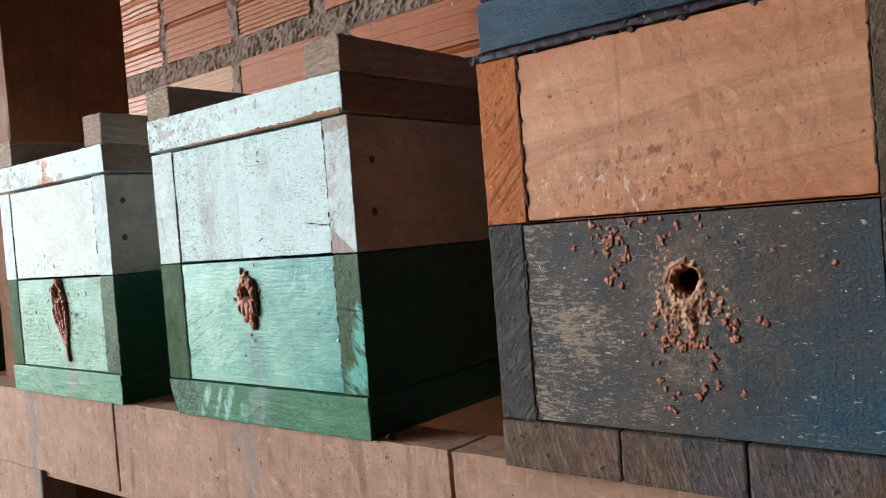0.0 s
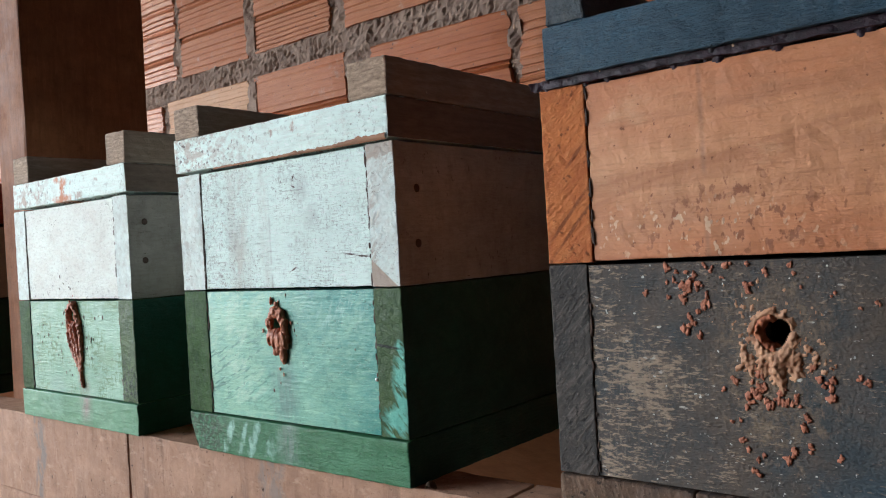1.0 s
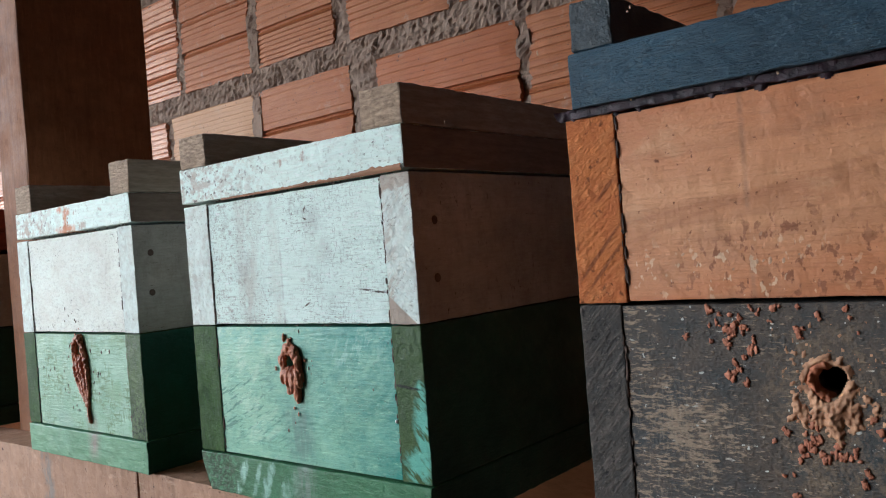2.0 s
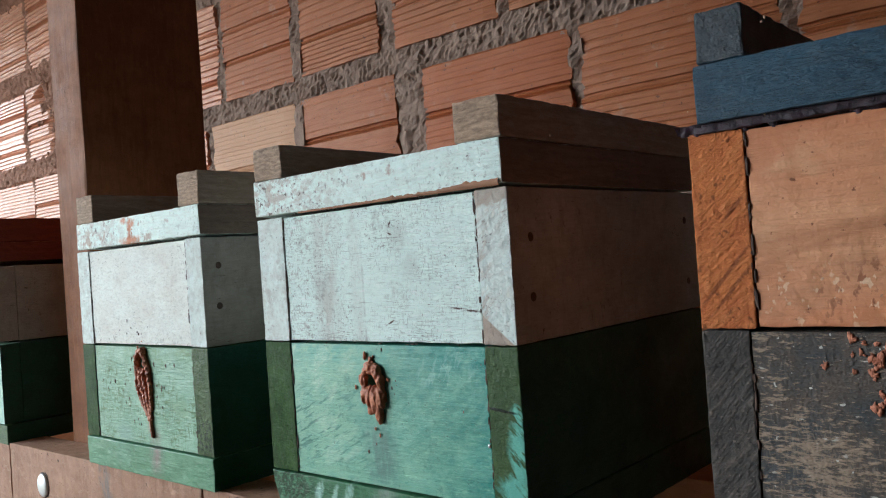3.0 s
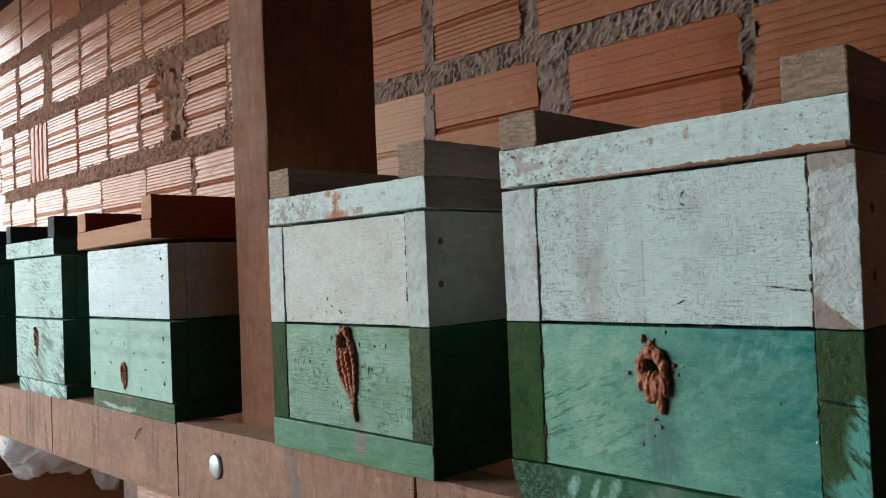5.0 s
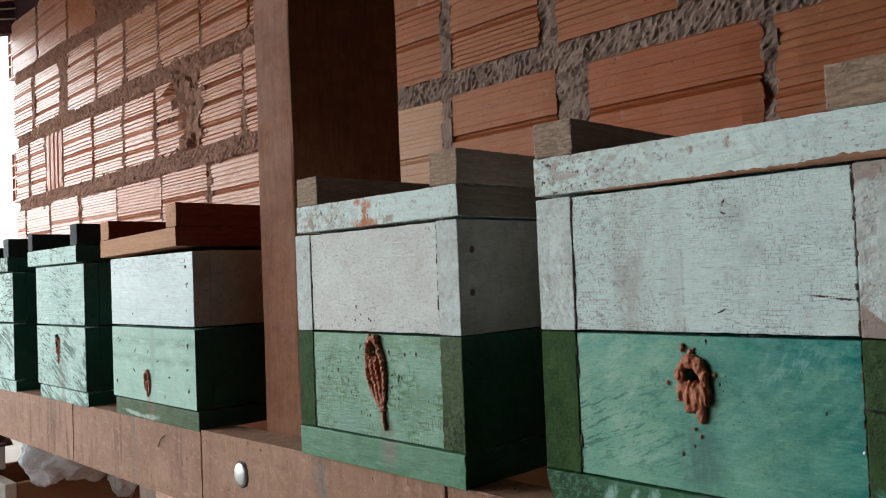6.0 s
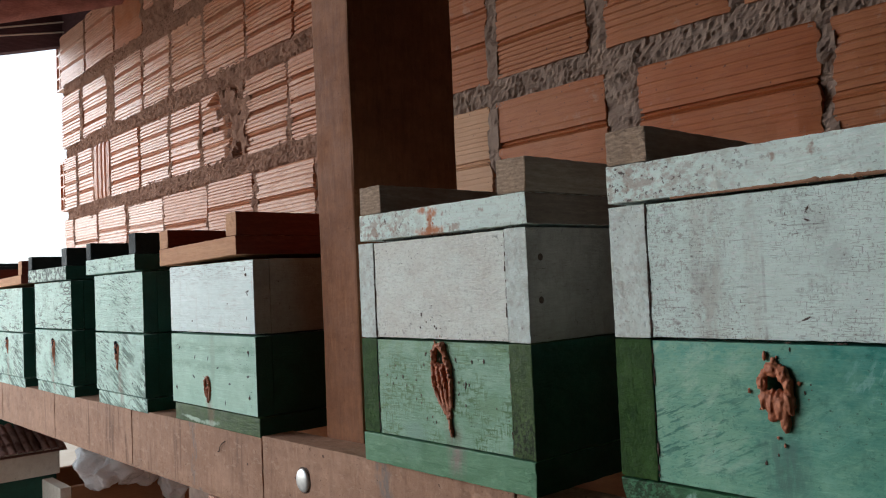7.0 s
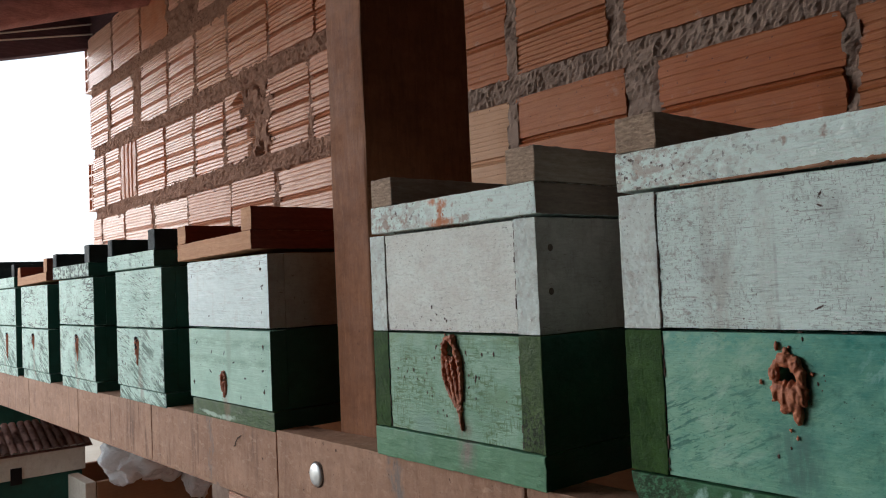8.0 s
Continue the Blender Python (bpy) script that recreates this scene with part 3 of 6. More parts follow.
WHITE_LID = sawn_paint("flaking_white_lid_paint", PALE, DULL, (0.52, 0.48, 0.43), (0.12, 0.085, 0.065), (70, 70, 520), 0.25, 0.4, 0.8, 0.42, 0.0012, 22, None, lid_marks)
WHITE_CLEAN = sawn_paint("clean_white_paint", (0.74, 0.86, 0.84), (0.66, 0.78, 0.76), (0.55, 0.62, 0.60), (0.20, 0.20, 0.19), (12, 12, 330), 0.12, 0.3, 0.8, 0.45, 0.0004, 15, None, clean_white_marks)
WHITE_LID_STAINED = sawn_paint("stained_white_lid_paint", PALE, DULL, (0.52, 0.48, 0.43), (0.12, 0.085, 0.065), (70, 70, 520), 0.25, 0.4, 0.8, 0.42, 0.0012, 22, None, stained_lid_marks)
WHITE_END = sawn_paint("white_paint_end_grain", (0.77, 0.86, 0.81), (0.60, 0.64, 0.59), (0.40, 0.35, 0.30), (0.12, 0.09, 0.07), (160, 160, 160), 0.4, 0.5, 0.7, 0.45, 0.0014, 30)
WHITE_END_STROKED = sawn_paint("stroked_white_end_grain", (0.72, 0.80, 0.75), (0.58, 0.61, 0.57), (0.45, 0.40, 0.35), (0.12, 0.09, 0.07), (160, 160, 160), 0.25, 0.3, 0.5, 0.45, 0.0012, 30, None, end_marks)
GREEN_END = sawn_paint("green_paint_end_grain", (0.044, 0.098, 0.020), (0.018, 0.048, 0.010), (0.018, 0.040, 0.014), (0.008, 0.016, 0.007), (120, 120, 60), 0.4, 0.4, 0.7, 0.5, 0.0012, 40, shine=0.08)
GREEN_STREAKED = sawn_paint("streaked_green_paint", (0.085, 0.150, 0.045), (0.036, 0.078, 0.022), (0.024, 0.056, 0.02), (0.010, 0.020, 0.009), (40, 40, 160), 0.4, 0.4, 0.7, 0.45, 0.0012, 30, None, streak_marks)
GREEN_END_TEAL = sawn_paint("brushed_green_end_grain", (0.060, 0.108, 0.032), (0.030, 0.062, 0.018), (0.020, 0.048, 0.018), (0.008, 0.016, 0.007), (120, 120, 60), 0.3, 0.4, 0.5, 0.45, 0.0010, 40, None, teal_end_marks, 0.15)
GREEN_END_MOULD = sawn_paint("mouldy_green_end_grain", (0.078, 0.130, 0.036), (0.040, 0.078, 0.020), (0.022, 0.048, 0.018), (0.008, 0.016, 0.007), (120, 120, 60), 0.3, 0.4, 0.7, 0.45, 0.0012, 40, None, mould_marks, 0.15)
GREEN_BASE = sawn_paint("green_paint_base", (0.082, 0.225, 0.110), (0.034, 0.120, 0.045), (0.04, 0.11, 0.05), (0.012, 0.03, 0.014), (45, 45, 240), 0.3, 0.3, 0.6, 0.42, 0.0010, 40, None, base_marks)
GREEN_BASE_PALE = sawn_paint("pale_green_paint_base", (0.175, 0.345, 0.205), (0.095, 0.225, 0.115), (0.12, 0.26, 0.15), (0.03, 0.06, 0.04), (30, 30, 260), 0.3, 0.2, 0.5, 0.42, 0.0006, 20, None, pale_base_marks)
# dark green, deepened further to hold the shade of faces along plus x
GREEN_SIDE = painted("shaded_green_paint", (0.013, 0.090, 0.062), (0.009, 0.062, 0.044), (0.006, 0.022, 0.016), 0.72, 0.74, GRAIN_Y, 0.3)
# duller copy of the white for plus x faces, their shade mixed in
WHITE_SIDE = painted("shaded_white_paint", (0.47, 0.455, 0.42), (0.345, 0.33, 0.295), (0.12, 0.09, 0.07), 0.65, 0.69, GRAIN_Y, 0.4, 0.75, mottle=0.4, scratch=0.6)
BLUE = scraped_blue()
BLUE_END = rough_dark("dark_sawn_end", (0.046, 0.043, 0.040), (0.074, 0.061, 0.053), (0.19, 0.16, 0.135), 50)
BLUE_LID = painted("blue_lid_paint", (0.026, 0.085, 0.140), (0.023, 0.054, 0.086), (0.16, 0.19, 0.20), 0.66, 0.73, (14, 95, 95), 0.2, scratch=0.5, mottle=0.3, relief=0.002)
BATTEN_SLATE = painted("slate_batten_end", (0.050, 0.066, 0.080), (0.034, 0.042, 0.050), (0.20, 0.20, 0.19), 0.66, 0.70, (40, 95, 60), 0.3, 0.7, scratch=0.4, mottle=0.4, relief=0.002)
BLUE_BASE = rough_dark("worn_dark_base", (0.075, 0.050, 0.035), (0.155, 0.090, 0.056), (0.30, 0.205, 0.14), -75, 0.25)
BROWN_END = rough_dark("brown_sawn_end", (0.15, 0.095, 0.055), (0.09, 0.06, 0.038), (0.25, 0.17, 0.105), 70)
PINE = planed_pine()
PINE_END = rough_dark("orange_sawn_end", (0.54, 0.175, 0.048), (0.42, 0.120, 0.034), (0.58, 0.23, 0.08), 40, lines=((0.012, 0.142, 0.016, 0.0009, 49), (0.014, 0.136, 0.014, 0.0008, 49), (0.017, 0.169, 0.007, 0.0009, 47)))
ORANGE_WOOD = raw_wood("orange_lid_wood", (0.62, 0.335, 0.175), (0.46, 0.21, 0.10), (6, 60, 60), 26, stain=0.2, stain_colour=(0.22, 0.1, 0.06))
WHITE_BARE = raw_wood("chipped_bare_edge", (0.46, 0.25, 0.14), (0.24, 0.12, 0.07), (6, 60, 60), 26, stain=0.6)
RED_WOOD = raw_wood("red_brown_wood", (0.22, 0.052, 0.030), (0.12, 0.026, 0.018), GRAIN_Y, 26, stain=0.2)
GREY_END = raw_wood("weathered_end_grain", (0.52, 0.37, 0.255), (0.14, 0.088, 0.058), (30, 60, 90), 60, stain=0.5, relief=0.0024)
BATTEN = raw_wood("weathered_batten", (0.40, 0.34, 0.275), (0.21, 0.168, 0.132), GRAIN_Y, 30, stain=0.4)
LID_SIDE = raw_wood("brown_lid_side", (0.235, 0.188, 0.152), (0.122, 0.095, 0.076), GRAIN_Y, 30, stain=0.4)
DARK_BATTEN = painted("dark_green_batten", (0.012, 0.024, 0.024), (0.008, 0.014, 0.016), (0.03, 0.04, 0.035), 0.68, 0.74, GRAIN_Y, 0.3, 0.75)


def beam_marks(n, col):
    """Dark damp runs, and a grey ragged smear where the plank below meets the beam."""
    runs = n.ramp(n.noise(1.0, (75, 75, 7), detail=5.0, rough=0.65), 0.54, 0.66)
    col = n.mix(n.times(runs, n.ramp(n.noise(7, detail=3.0), 0.40, 0.58), 0.75), col, (0.17, 0.095, 0.065))
    scuff = n.ramp(n.noise(1.0, (50, 50, 130), detail=6.0, rough=0.72), 0.56, 0.66)
    col = n.mix(n.times(scuff, 0.55), col, (0.56, 0.37, 0.26))
    for x, half, amount in ((-0.25, 0.012, 0.9), (0.085, 0.010, 0.7), (-0.62, 0.006, 0.6)):
        off = n.math("ABSOLUTE", n.math("SUBTRACT", n.math("ADD", n.px, n.ramp(n.noise(25, detail=5.0), 0.2, 0.8, -0.014, 0.014)), x), 0.0)
        col = n.mix(n.times(n.ramp(off, half, half * 0.5), n.ramp(n.noise(1.0, (120, 120, 40), detail=5.0, rough=0.7), 0.40, 0.54), amount), col, (0.24, 0.20, 0.175))
    knots = n.ramp(n.noise(1.0, (150, 150, 110), detail=4.0, rough=0.7), 0.66, 0.70)
    return n.mix(knots, col, (0.07, 0.04, 0.03))


BEAM = sawn_paint("pinkish_beam_wood", (0.47, 0.280, 0.185), (0.31, 0.170, 0.106), (0.215, 0.120, 0.078), (0.09, 0.055, 0.04), (90, 90, 22), 0.25, 0.5, 0.6, 0.65, 0.0009, 9, None, beam_marks, 0.15)
REAR_BEAM = raw_wood("orange_beam_wood", (0.64, 0.29, 0.135), (0.47, 0.19, 0.085), (9, 60, 45), 8, stain=0.25, stain_colour=(0.2, 0.09, 0.05), distort=4.0, ringy=0.2)
POST = sawn_paint("brown_post_wood", (0.290, 0.128, 0.062), (0.185, 0.076, 0.037), (0.135, 0.055, 0.028), (0.05, 0.022, 0.015), (160, 160, 22), 0.4, 0.4, 0.5, 0.65, 0.0008, 10, shine=0.1)
RAFTER = raw_wood("red_brown_rafter_wood", (0.56, 0.27, 0.23), (0.26, 0.105, 0.105), (40, 4, 40), 14, stain=0.35, relief=0.004)
# rafter wood darkened to carry the shade under the roof
EDGE_RAFTER = raw_wood("shaded_edge_rafter_wood", (0.135, 0.078, 0.092), (0.060, 0.034, 0.044), (55, 5, 55), 20, stain=0.3)
# bright lines at the roof edge, their light put into a pale colour
BRIGHT_STRIP = raw_wood("bright_strip_wood", (0.78, 0.72, 0.66), (0.60, 0.52, 0.45), (55, 5, 55), 20, stain=0.1)
CREAM = painted("cream_paint", (0.86, 0.79, 0.67), (0.76, 0.67, 0.54), (0.28, 0.19, 0.13), 0.66, 0.72, GRAIN_X, 0.3, 0.75)
CARD = raw_wood("brown_cardboard", (0.36, 0.185, 0.095), (0.30, 0.145, 0.075), (10, 10, 60), 60, stain=0.2)


def resin(name, a, b, rough=0.55):
    n = Nodes(name, rough)
    f = n.noise(220, detail=4.0)
    col = n.mix(n.ramp(f, 0.35, 0.65), a, b)
    return n.done(col, n.bump(n.noise(420, detail=5.0, rough=0.7), 0.0007))


PROPOLIS = resin("propolis", (0.52, 0.195, 0.098), (0.32, 0.102, 0.048), 0.42)
PROPOLIS_TAN = resin("tan_propolis", (0.56, 0.315, 0.180), (0.31, 0.145, 0.075))
WAX = resin("pale_waxy_crumbs", (0.56, 0.38, 0.24), (0.40, 0.24, 0.14))
TAR = resin("purple_black_tar", (0.016, 0.010, 0.015), (0.040, 0.020, 0.030), 0.4)
BLACK = resin("black_hole", (0.006, 0.005, 0.005), (0.012, 0.010, 0.009))


def brick_material(name, low, high, bloom, burnt, dirt, rough, shine):
    n = Nodes(name, rough)
    n.bsdf.inputs["Specular IOR Level"].default_value = shine
    base = n.mix(n.info.outputs["Random"], low, high)
    base = n.mix(n.ramp(n.noise(9, detail=5.0, rough=0.6), 0.42, 0.66, 0, 0.6), base, bloom)
    g = n.noise(9.0, (4, 30, 60), detail=5.0, rough=0.65)
    col = n.mix(n.ramp(g, 0.46, 0.75, 0.0, dirt), base, burnt)
    col = n.mix(n.ramp(n.noise(26, detail=6.0, rough=0.7), 0.60, 0.76, 0.0, 0.5), col, (0.44, 0.34, 0.28))
    col = n.mix(n.ramp(n.noise(60, (1, 1, 1.6), detail=5.0, rough=0.75), 0.60, 0.72, 0.0, 0.5), col, burnt)
    col = n.mix(n.ramp(n.noise(1.0, (130, 130, 160), detail=2.0), 0.69, 0.72, 0.0, 0.8), col, (0.10, 0.04, 0.025))
    h = n.math("ADD", n.math("MULTIPLY", g, 0.6), n.math("MULTIPLY", n.noise(320, detail=5.0, rough=0.7), 0.5))
    return n.done(col, n.bump(h, 0.0012))


BRICK = brick_material("fired_clay", (0.365, 0.102, 0.025), (0.365, 0.145, 0.052), (0.385, 0.148, 0.056), (0.22, 0.060, 0.021), 0.65, 0.6, 0.35)
BRICK_BUFF = brick_material("buff_clay", (0.50, 0.28, 0.15), (0.54, 0.32, 0.19), (0.50, 0.29, 0.17), (0.42, 0.20, 0.10), 0.4, 0.6, 0.35)
BRICK_PALE = brick_material("pale_fired_clay", (0.68, 0.29, 0.150), (0.84, 0.56, 0.43), (0.82, 0.54, 0.42), (0.42, 0.155, 0.08), 0.95, 0.36, 0.6)

BRICK_WARM = brick_material("warm_fired_clay", (0.55, 0.205, 0.088), (0.64, 0.33, 0.195), (0.66, 0.375, 0.245), (0.34, 0.112, 0.05), 0.9, 0.45, 0.5)


def mortar_material(name, a, b, c):
    n = Nodes(name, 0.95, shift=False)
    col = n.mix(n.ramp(n.noise(20, detail=6.0, rough=0.7), 0.35, 0.68), a, b)
    col = n.mix(n.ramp(n.noise(160, detail=4.0, rough=0.7), 0.45, 0.72, 0, 0.7), col, c)
    h = n.math("ADD", n.noise(150, (1, 1, 0.6), detail=6.0, rough=0.72), n.math("MULTIPLY", n.noise(600, detail=2.0), 0.3))
    return n.done(col, n.bump(h, 0.004))


MORTAR = mortar_material("rough_mortar", (0.36, 0.26, 0.205), (0.19, 0.126, 0.097), (0.33, 0.25, 0.195))
MORTAR_BROWN = mortar_material("brown_mortar", (0.43, 0.245, 0.170), (0.23, 0.118, 0.080), (0.38, 0.235, 0.168))


def plain(name, a, b, scale, rough=0.8, relief=0.002, metal=0.0):
    n = Nodes(name, rough)
    n.bsdf.inputs["Metallic"].default_value = metal
    f = n.noise(scale, detail=6.0, rough=0.65)
    return n.done(n.mix(n.ramp(f, 0.35, 0.68), a, b), n.bump(n.noise(scale * 12, detail=3.0), relief))


CONCRETE = plain("concrete_floor", (0.36, 0.32, 0.27), (0.27, 0.24, 0.20), 6)
EARTH = plain("pale_dry_earth", (0.54, 0.45, 0.35), (0.44, 0.35, 0.26), 2)
ROOF_TILE = plain("roof_clay", (0.20, 0.10, 0.07), (0.11, 0.06, 0.045), 8)
MINI_TILE = plain("brown_clay_tile", (0.36, 0.19, 0.14), (0.20, 0.10, 0.075), 120, 0.7, 0.0004)
STEEL = plain("zinc_bolt", (0.75, 0.77, 0.76), (0.6, 0.62, 0.62), 60, 0.35, 0.0002, 0.6)
RUST = plain("rusty_nail", (0.07, 0.05, 0.04), (0.12, 0.07, 0.05), 300, 0.7, 0.0003)
NAIL = plain("dull_nail_head", (0.13, 0.095, 0.075), (0.075, 0.052, 0.042), 300, 0.7, 0.0003)
# tone of the two added walls, chosen for the light they bounce
PLASTER = plain("unseen_wall_brick", (0.26, 0.14, 0.095), (0.19, 0.105, 0.075), 5)


def plastic_bag():
    n = Nodes("white_plastic_film", 0.25)
    n.bsdf.inputs["Subsurface Weight"].default_value = 0.6
    n.bsdf.inputs["Subsurface Radius"].default_value = (0.05, 0.05, 0.05)
    n.bsdf.inputs["Subsurface Scale"].default_value = 1.0
    n.bsdf.inputs["Specular IOR Level"].default_value = 0.5
    col = n.mix(n.ramp(n.noise(25, detail=4.0), 0.4, 0.7), (0.95, 0.96, 0.97), (0.88, 0.90, 0.92))
    return n.done(col, n.bump(n.noise(60, (1, 1, 1.5), detail=3.0), 0.004))


BAG = plastic_bag()


# ---- mesh tools ----
def part(name, bm, material, parent, label=""):
    me = bpy.data.meshes.new(name)
    bm.to_mesh(me)
    bm.free()
    me.materials.append(material)
    ob = new(name, me)
    ob.parent = parent
    if label:
        tagged(ob, label)
    return ob


def faced(name, bm, mats, parent, label=""):
    """A board painted in two: the second material on the faces that look along plus x, the third on those along minus y."""
    ob = part(name, bm, mats[0], parent, label)
    for m in mats[1:]:
        ob.data.materials.append(m)
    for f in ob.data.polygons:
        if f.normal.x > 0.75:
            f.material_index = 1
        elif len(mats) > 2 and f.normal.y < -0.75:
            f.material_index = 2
    return ob


def thing(name, label, category, at=(0, 0, 0), group=""):
    ob = new(name)
    ob.empty_display_size = 0.02
    ob.location = at
    return tagged(ob, label, category, group)


def structure(name, bm, material, label, category):
    return tagged(part(name, bm, material, None), label, category, "", "structure")


def board(x0, x1, y0, y1, z0, z1, bevel=0.0012, rough=0.0, step=0.012, seed=0, into=None):
    """A sawn board: a box with worn edges, its long edges slightly uneven."""
    bm = bmesh.new()
    geo = bmesh.ops.create_cube(bm, size=1.0)
    for v in geo["verts"]:
        v.co = Vector(((x0 + x1) / 2 + v.co.x * (x1 - x0), (y0 + y1) / 2 + v.co.y * (y1 - y0), (z0 + z1) / 2 + v.co.z * (z1 - z0)))
    if rough > 0:
        for axis, size in ((0, x1 - x0), (1, y1 - y0), (2, z1 - z0)):
            cuts = min(48, int(size / step))
            if cuts > 0:
                es = [e for e in bm.edges if abs((e.verts[0].co - e.verts[1].co).normalized()[axis]) > 0.9 and e.calc_length() > step]
                bmesh.ops.subdivide_edges(bm, edges=es, cuts=cuts, use_grid_fill=True)
    if bevel > 0:
        es = [e for e in bm.edges if len(e.link_faces) == 2 and e.calc_face_angle(0) > 1.0]
        bmesh.ops.bevel(bm, geom=es, offset=bevel, segments=2, profile=0.6, affect="EDGES")
    if rough > 0:
        for v in bm.verts:
            p = v.co * 90 + Vector((seed * 3.7, seed * 1.9, seed))
            d = noise.noise_vector(p) * rough * 0.25 + noise.noise_vector(p * 4.3) * rough * 0.5 + noise.noise_vector(p * 9.1) * rough * 0.3
            v.co += d
    if into is not None:
        me = bpy.data.meshes.new("t")
        bm.to_mesh(me)
        bm.free()
        into.from_mesh(me)
        bpy.data.meshes.remove(me)
        return into
    return bm


def holed_panel(x0, x1, y0, y1, z0, z1, hx, hz, r):
    """A panel with an uneven round hole drilled right through it."""
    bm = bmesh.new()
    corners = [bm.verts.new((x, y0, z)) for x, z in ((x0, z0), (x1, z0), (x1, z1), (x0, z1))]
    ring = [bm.verts.new((hx + r * (1 + 0.12 * math.sin(3 * a + 1)) * math.cos(a), y0, hz + r * (1 + 0.1 * math.cos(2 * a)) * math.sin(a))) for a in [i * math.tau / 28 for i in range(28)]]
    es = [bm.edges.new((l[i], l[(i + 1) % len(l)])) for l in (corners, ring) for i in range(len(l))]
    bmesh.ops.triangle_fill(bm, edges=es, use_beauty=True)
    ext = bmesh.ops.extrude_face_region(bm, geom=bm.faces[:])
    for g in ext["geom"]:
        if isinstance(g, bmesh.types.BMVert):
            g.co.y = y1
    bmesh.ops.recalc_face_normals(bm, faces=bm.faces[:])
    return bm


def lump(bm, x, y, z, rx, ry, rz, seed=0, wobble=0.35, div=2, freq=1.6):
    g = bmesh.ops.create_icosphere(bm, subdivisions=div, radius=1.0)
    for v in g["verts"]:
        k = 1 + wobble * noise.noise(v.co * freq + Vector((seed * 5.1, seed * 2.3, seed)))
        v.co = Vector((x + v.co.x * rx * k, y + v.co.y * ry * k, z + v.co.z * rz * k))
    for f in bm.faces:
        f.smooth = True


def disc(bm, x, y, z, r, depth, axis="y", seg=16):
    """A shallow domed head, facing along minus y or plus x."""
    g = bmesh.ops.create_uvsphere(bm, u_segments=seg, v_segments=8, radius=1.0)
    for v in g["verts"]:
        c = v.co.copy()
        if axis == "y":
            v.co = Vector((x + c.x * r, y + c.z * depth, z + c.y * r))
        else:
            v.co = Vector((x + c.z * depth, y + c.x * r, z + c.y * r))
    for f in bm.faces:
        f.smooth = True


def resin_patch(x0, x1, z0, z1, step, y_base, height):
    """Resin stuck to a front: an uneven skin that stands out by height(x, z) and ends where that falls to nothing."""
    nx, nz = int((x1 - x0) / step), int((z1 - z0) / step)
    hs = [[height(x0 + step * i, z0 + step * j) for i in range(nx + 1)] for j in range(nz + 1)]
    bm = bmesh.new()
    made = {}

    def at(i, j):
        if (i, j) not in made:
            h = hs[j][i]
            made[i, j] = bm.verts.new((x0 + step * i, y_base - h if h > 0 else y_base + 0.0003, z0 + step * j))
        return made[i, j]

    for j in range(nz):
        for i in range(nx):
            if max(hs[j][i], hs[j][i + 1], hs[j + 1][i], hs[j + 1][i + 1]) > 0:
                f = bm.faces.new((at(i, j), at(i + 1, j), at(i + 1, j + 1), at(i, j + 1)))
                f.smooth = True
    return bm


def blobs(x, z, seed, fx=1.0, fz=1.0):
    return noise.noise(Vector((x * fx + seed * 3.1, seed * 1.7, z * fz + seed)))


def shelf_z(x):
    """The shelf sinks a little towards the open end."""
    return 1.2 + min(0.0, (x + 0.3) * 0.011)


# ---- the large structure ----
WALL_Y, WALL_END = 0.606, -3.1
bm = bmesh.new()
bmesh.ops.create_grid(bm, x_segments=2, y_segments=2, size=400)
for v in bm.verts:
    v.co.z = -0.06
structure("ground", bm, EARTH, "pale dry earth reaching to the horizon", "ground")
structure("floor", board(-3.4, 3.4, -1.5, 0.75, -0.14, 0.0, 0.01), CONCRETE, "worn grey concrete floor of the shed", "floor")
# two unseen walls, added so that light enters only from the left front
structure("wall_east", board(3.2, 3.32, -1.24, 0.6, 0.0, 2.6, 0.0), PLASTER, "unseen reddish end wall added to keep light off the right", "wall")
structure("wall_south", board(-0.72, 3.2, -1.24, -1.14, 0.0, 2.06, 0.0), PLASTER, "unseen reddish wall added to block light from the front right", "wall")

# roof: a lean-to on rafters, falling away from the wall
SLOPE = 0.28


def roof_z(y, under):
    return under + SLOPE * (y - WALL_Y)


bm = bmesh.new()
for i in range(19):
    x = -3.14 + i * 0.35
    # eave lies out of view; cut short at the open end to admit sky light
    eave = -0.35 if x < -1.2 else -1.2
    vs = [bm.verts.new((x + dx, y, roof_z(y, 2.54) + dz)) for y in (eave, 0.95) for dz in (0, 0.05) for dx in (0, 0.346)]
    for f in ((0, 1, 3, 2), (4, 6, 7, 5), (0, 4, 5, 1), (2, 3, 7, 6), (0, 2, 6, 4), (1, 5, 7, 3)):
        bm.faces.new([vs[k] for k in f])
bmesh.ops.recalc_face_normals(bm, faces=bm.faces[:])
structure("ceiling", bm, ROOF_TILE, "dark underside of a sloping clay tile roof", "ceiling")


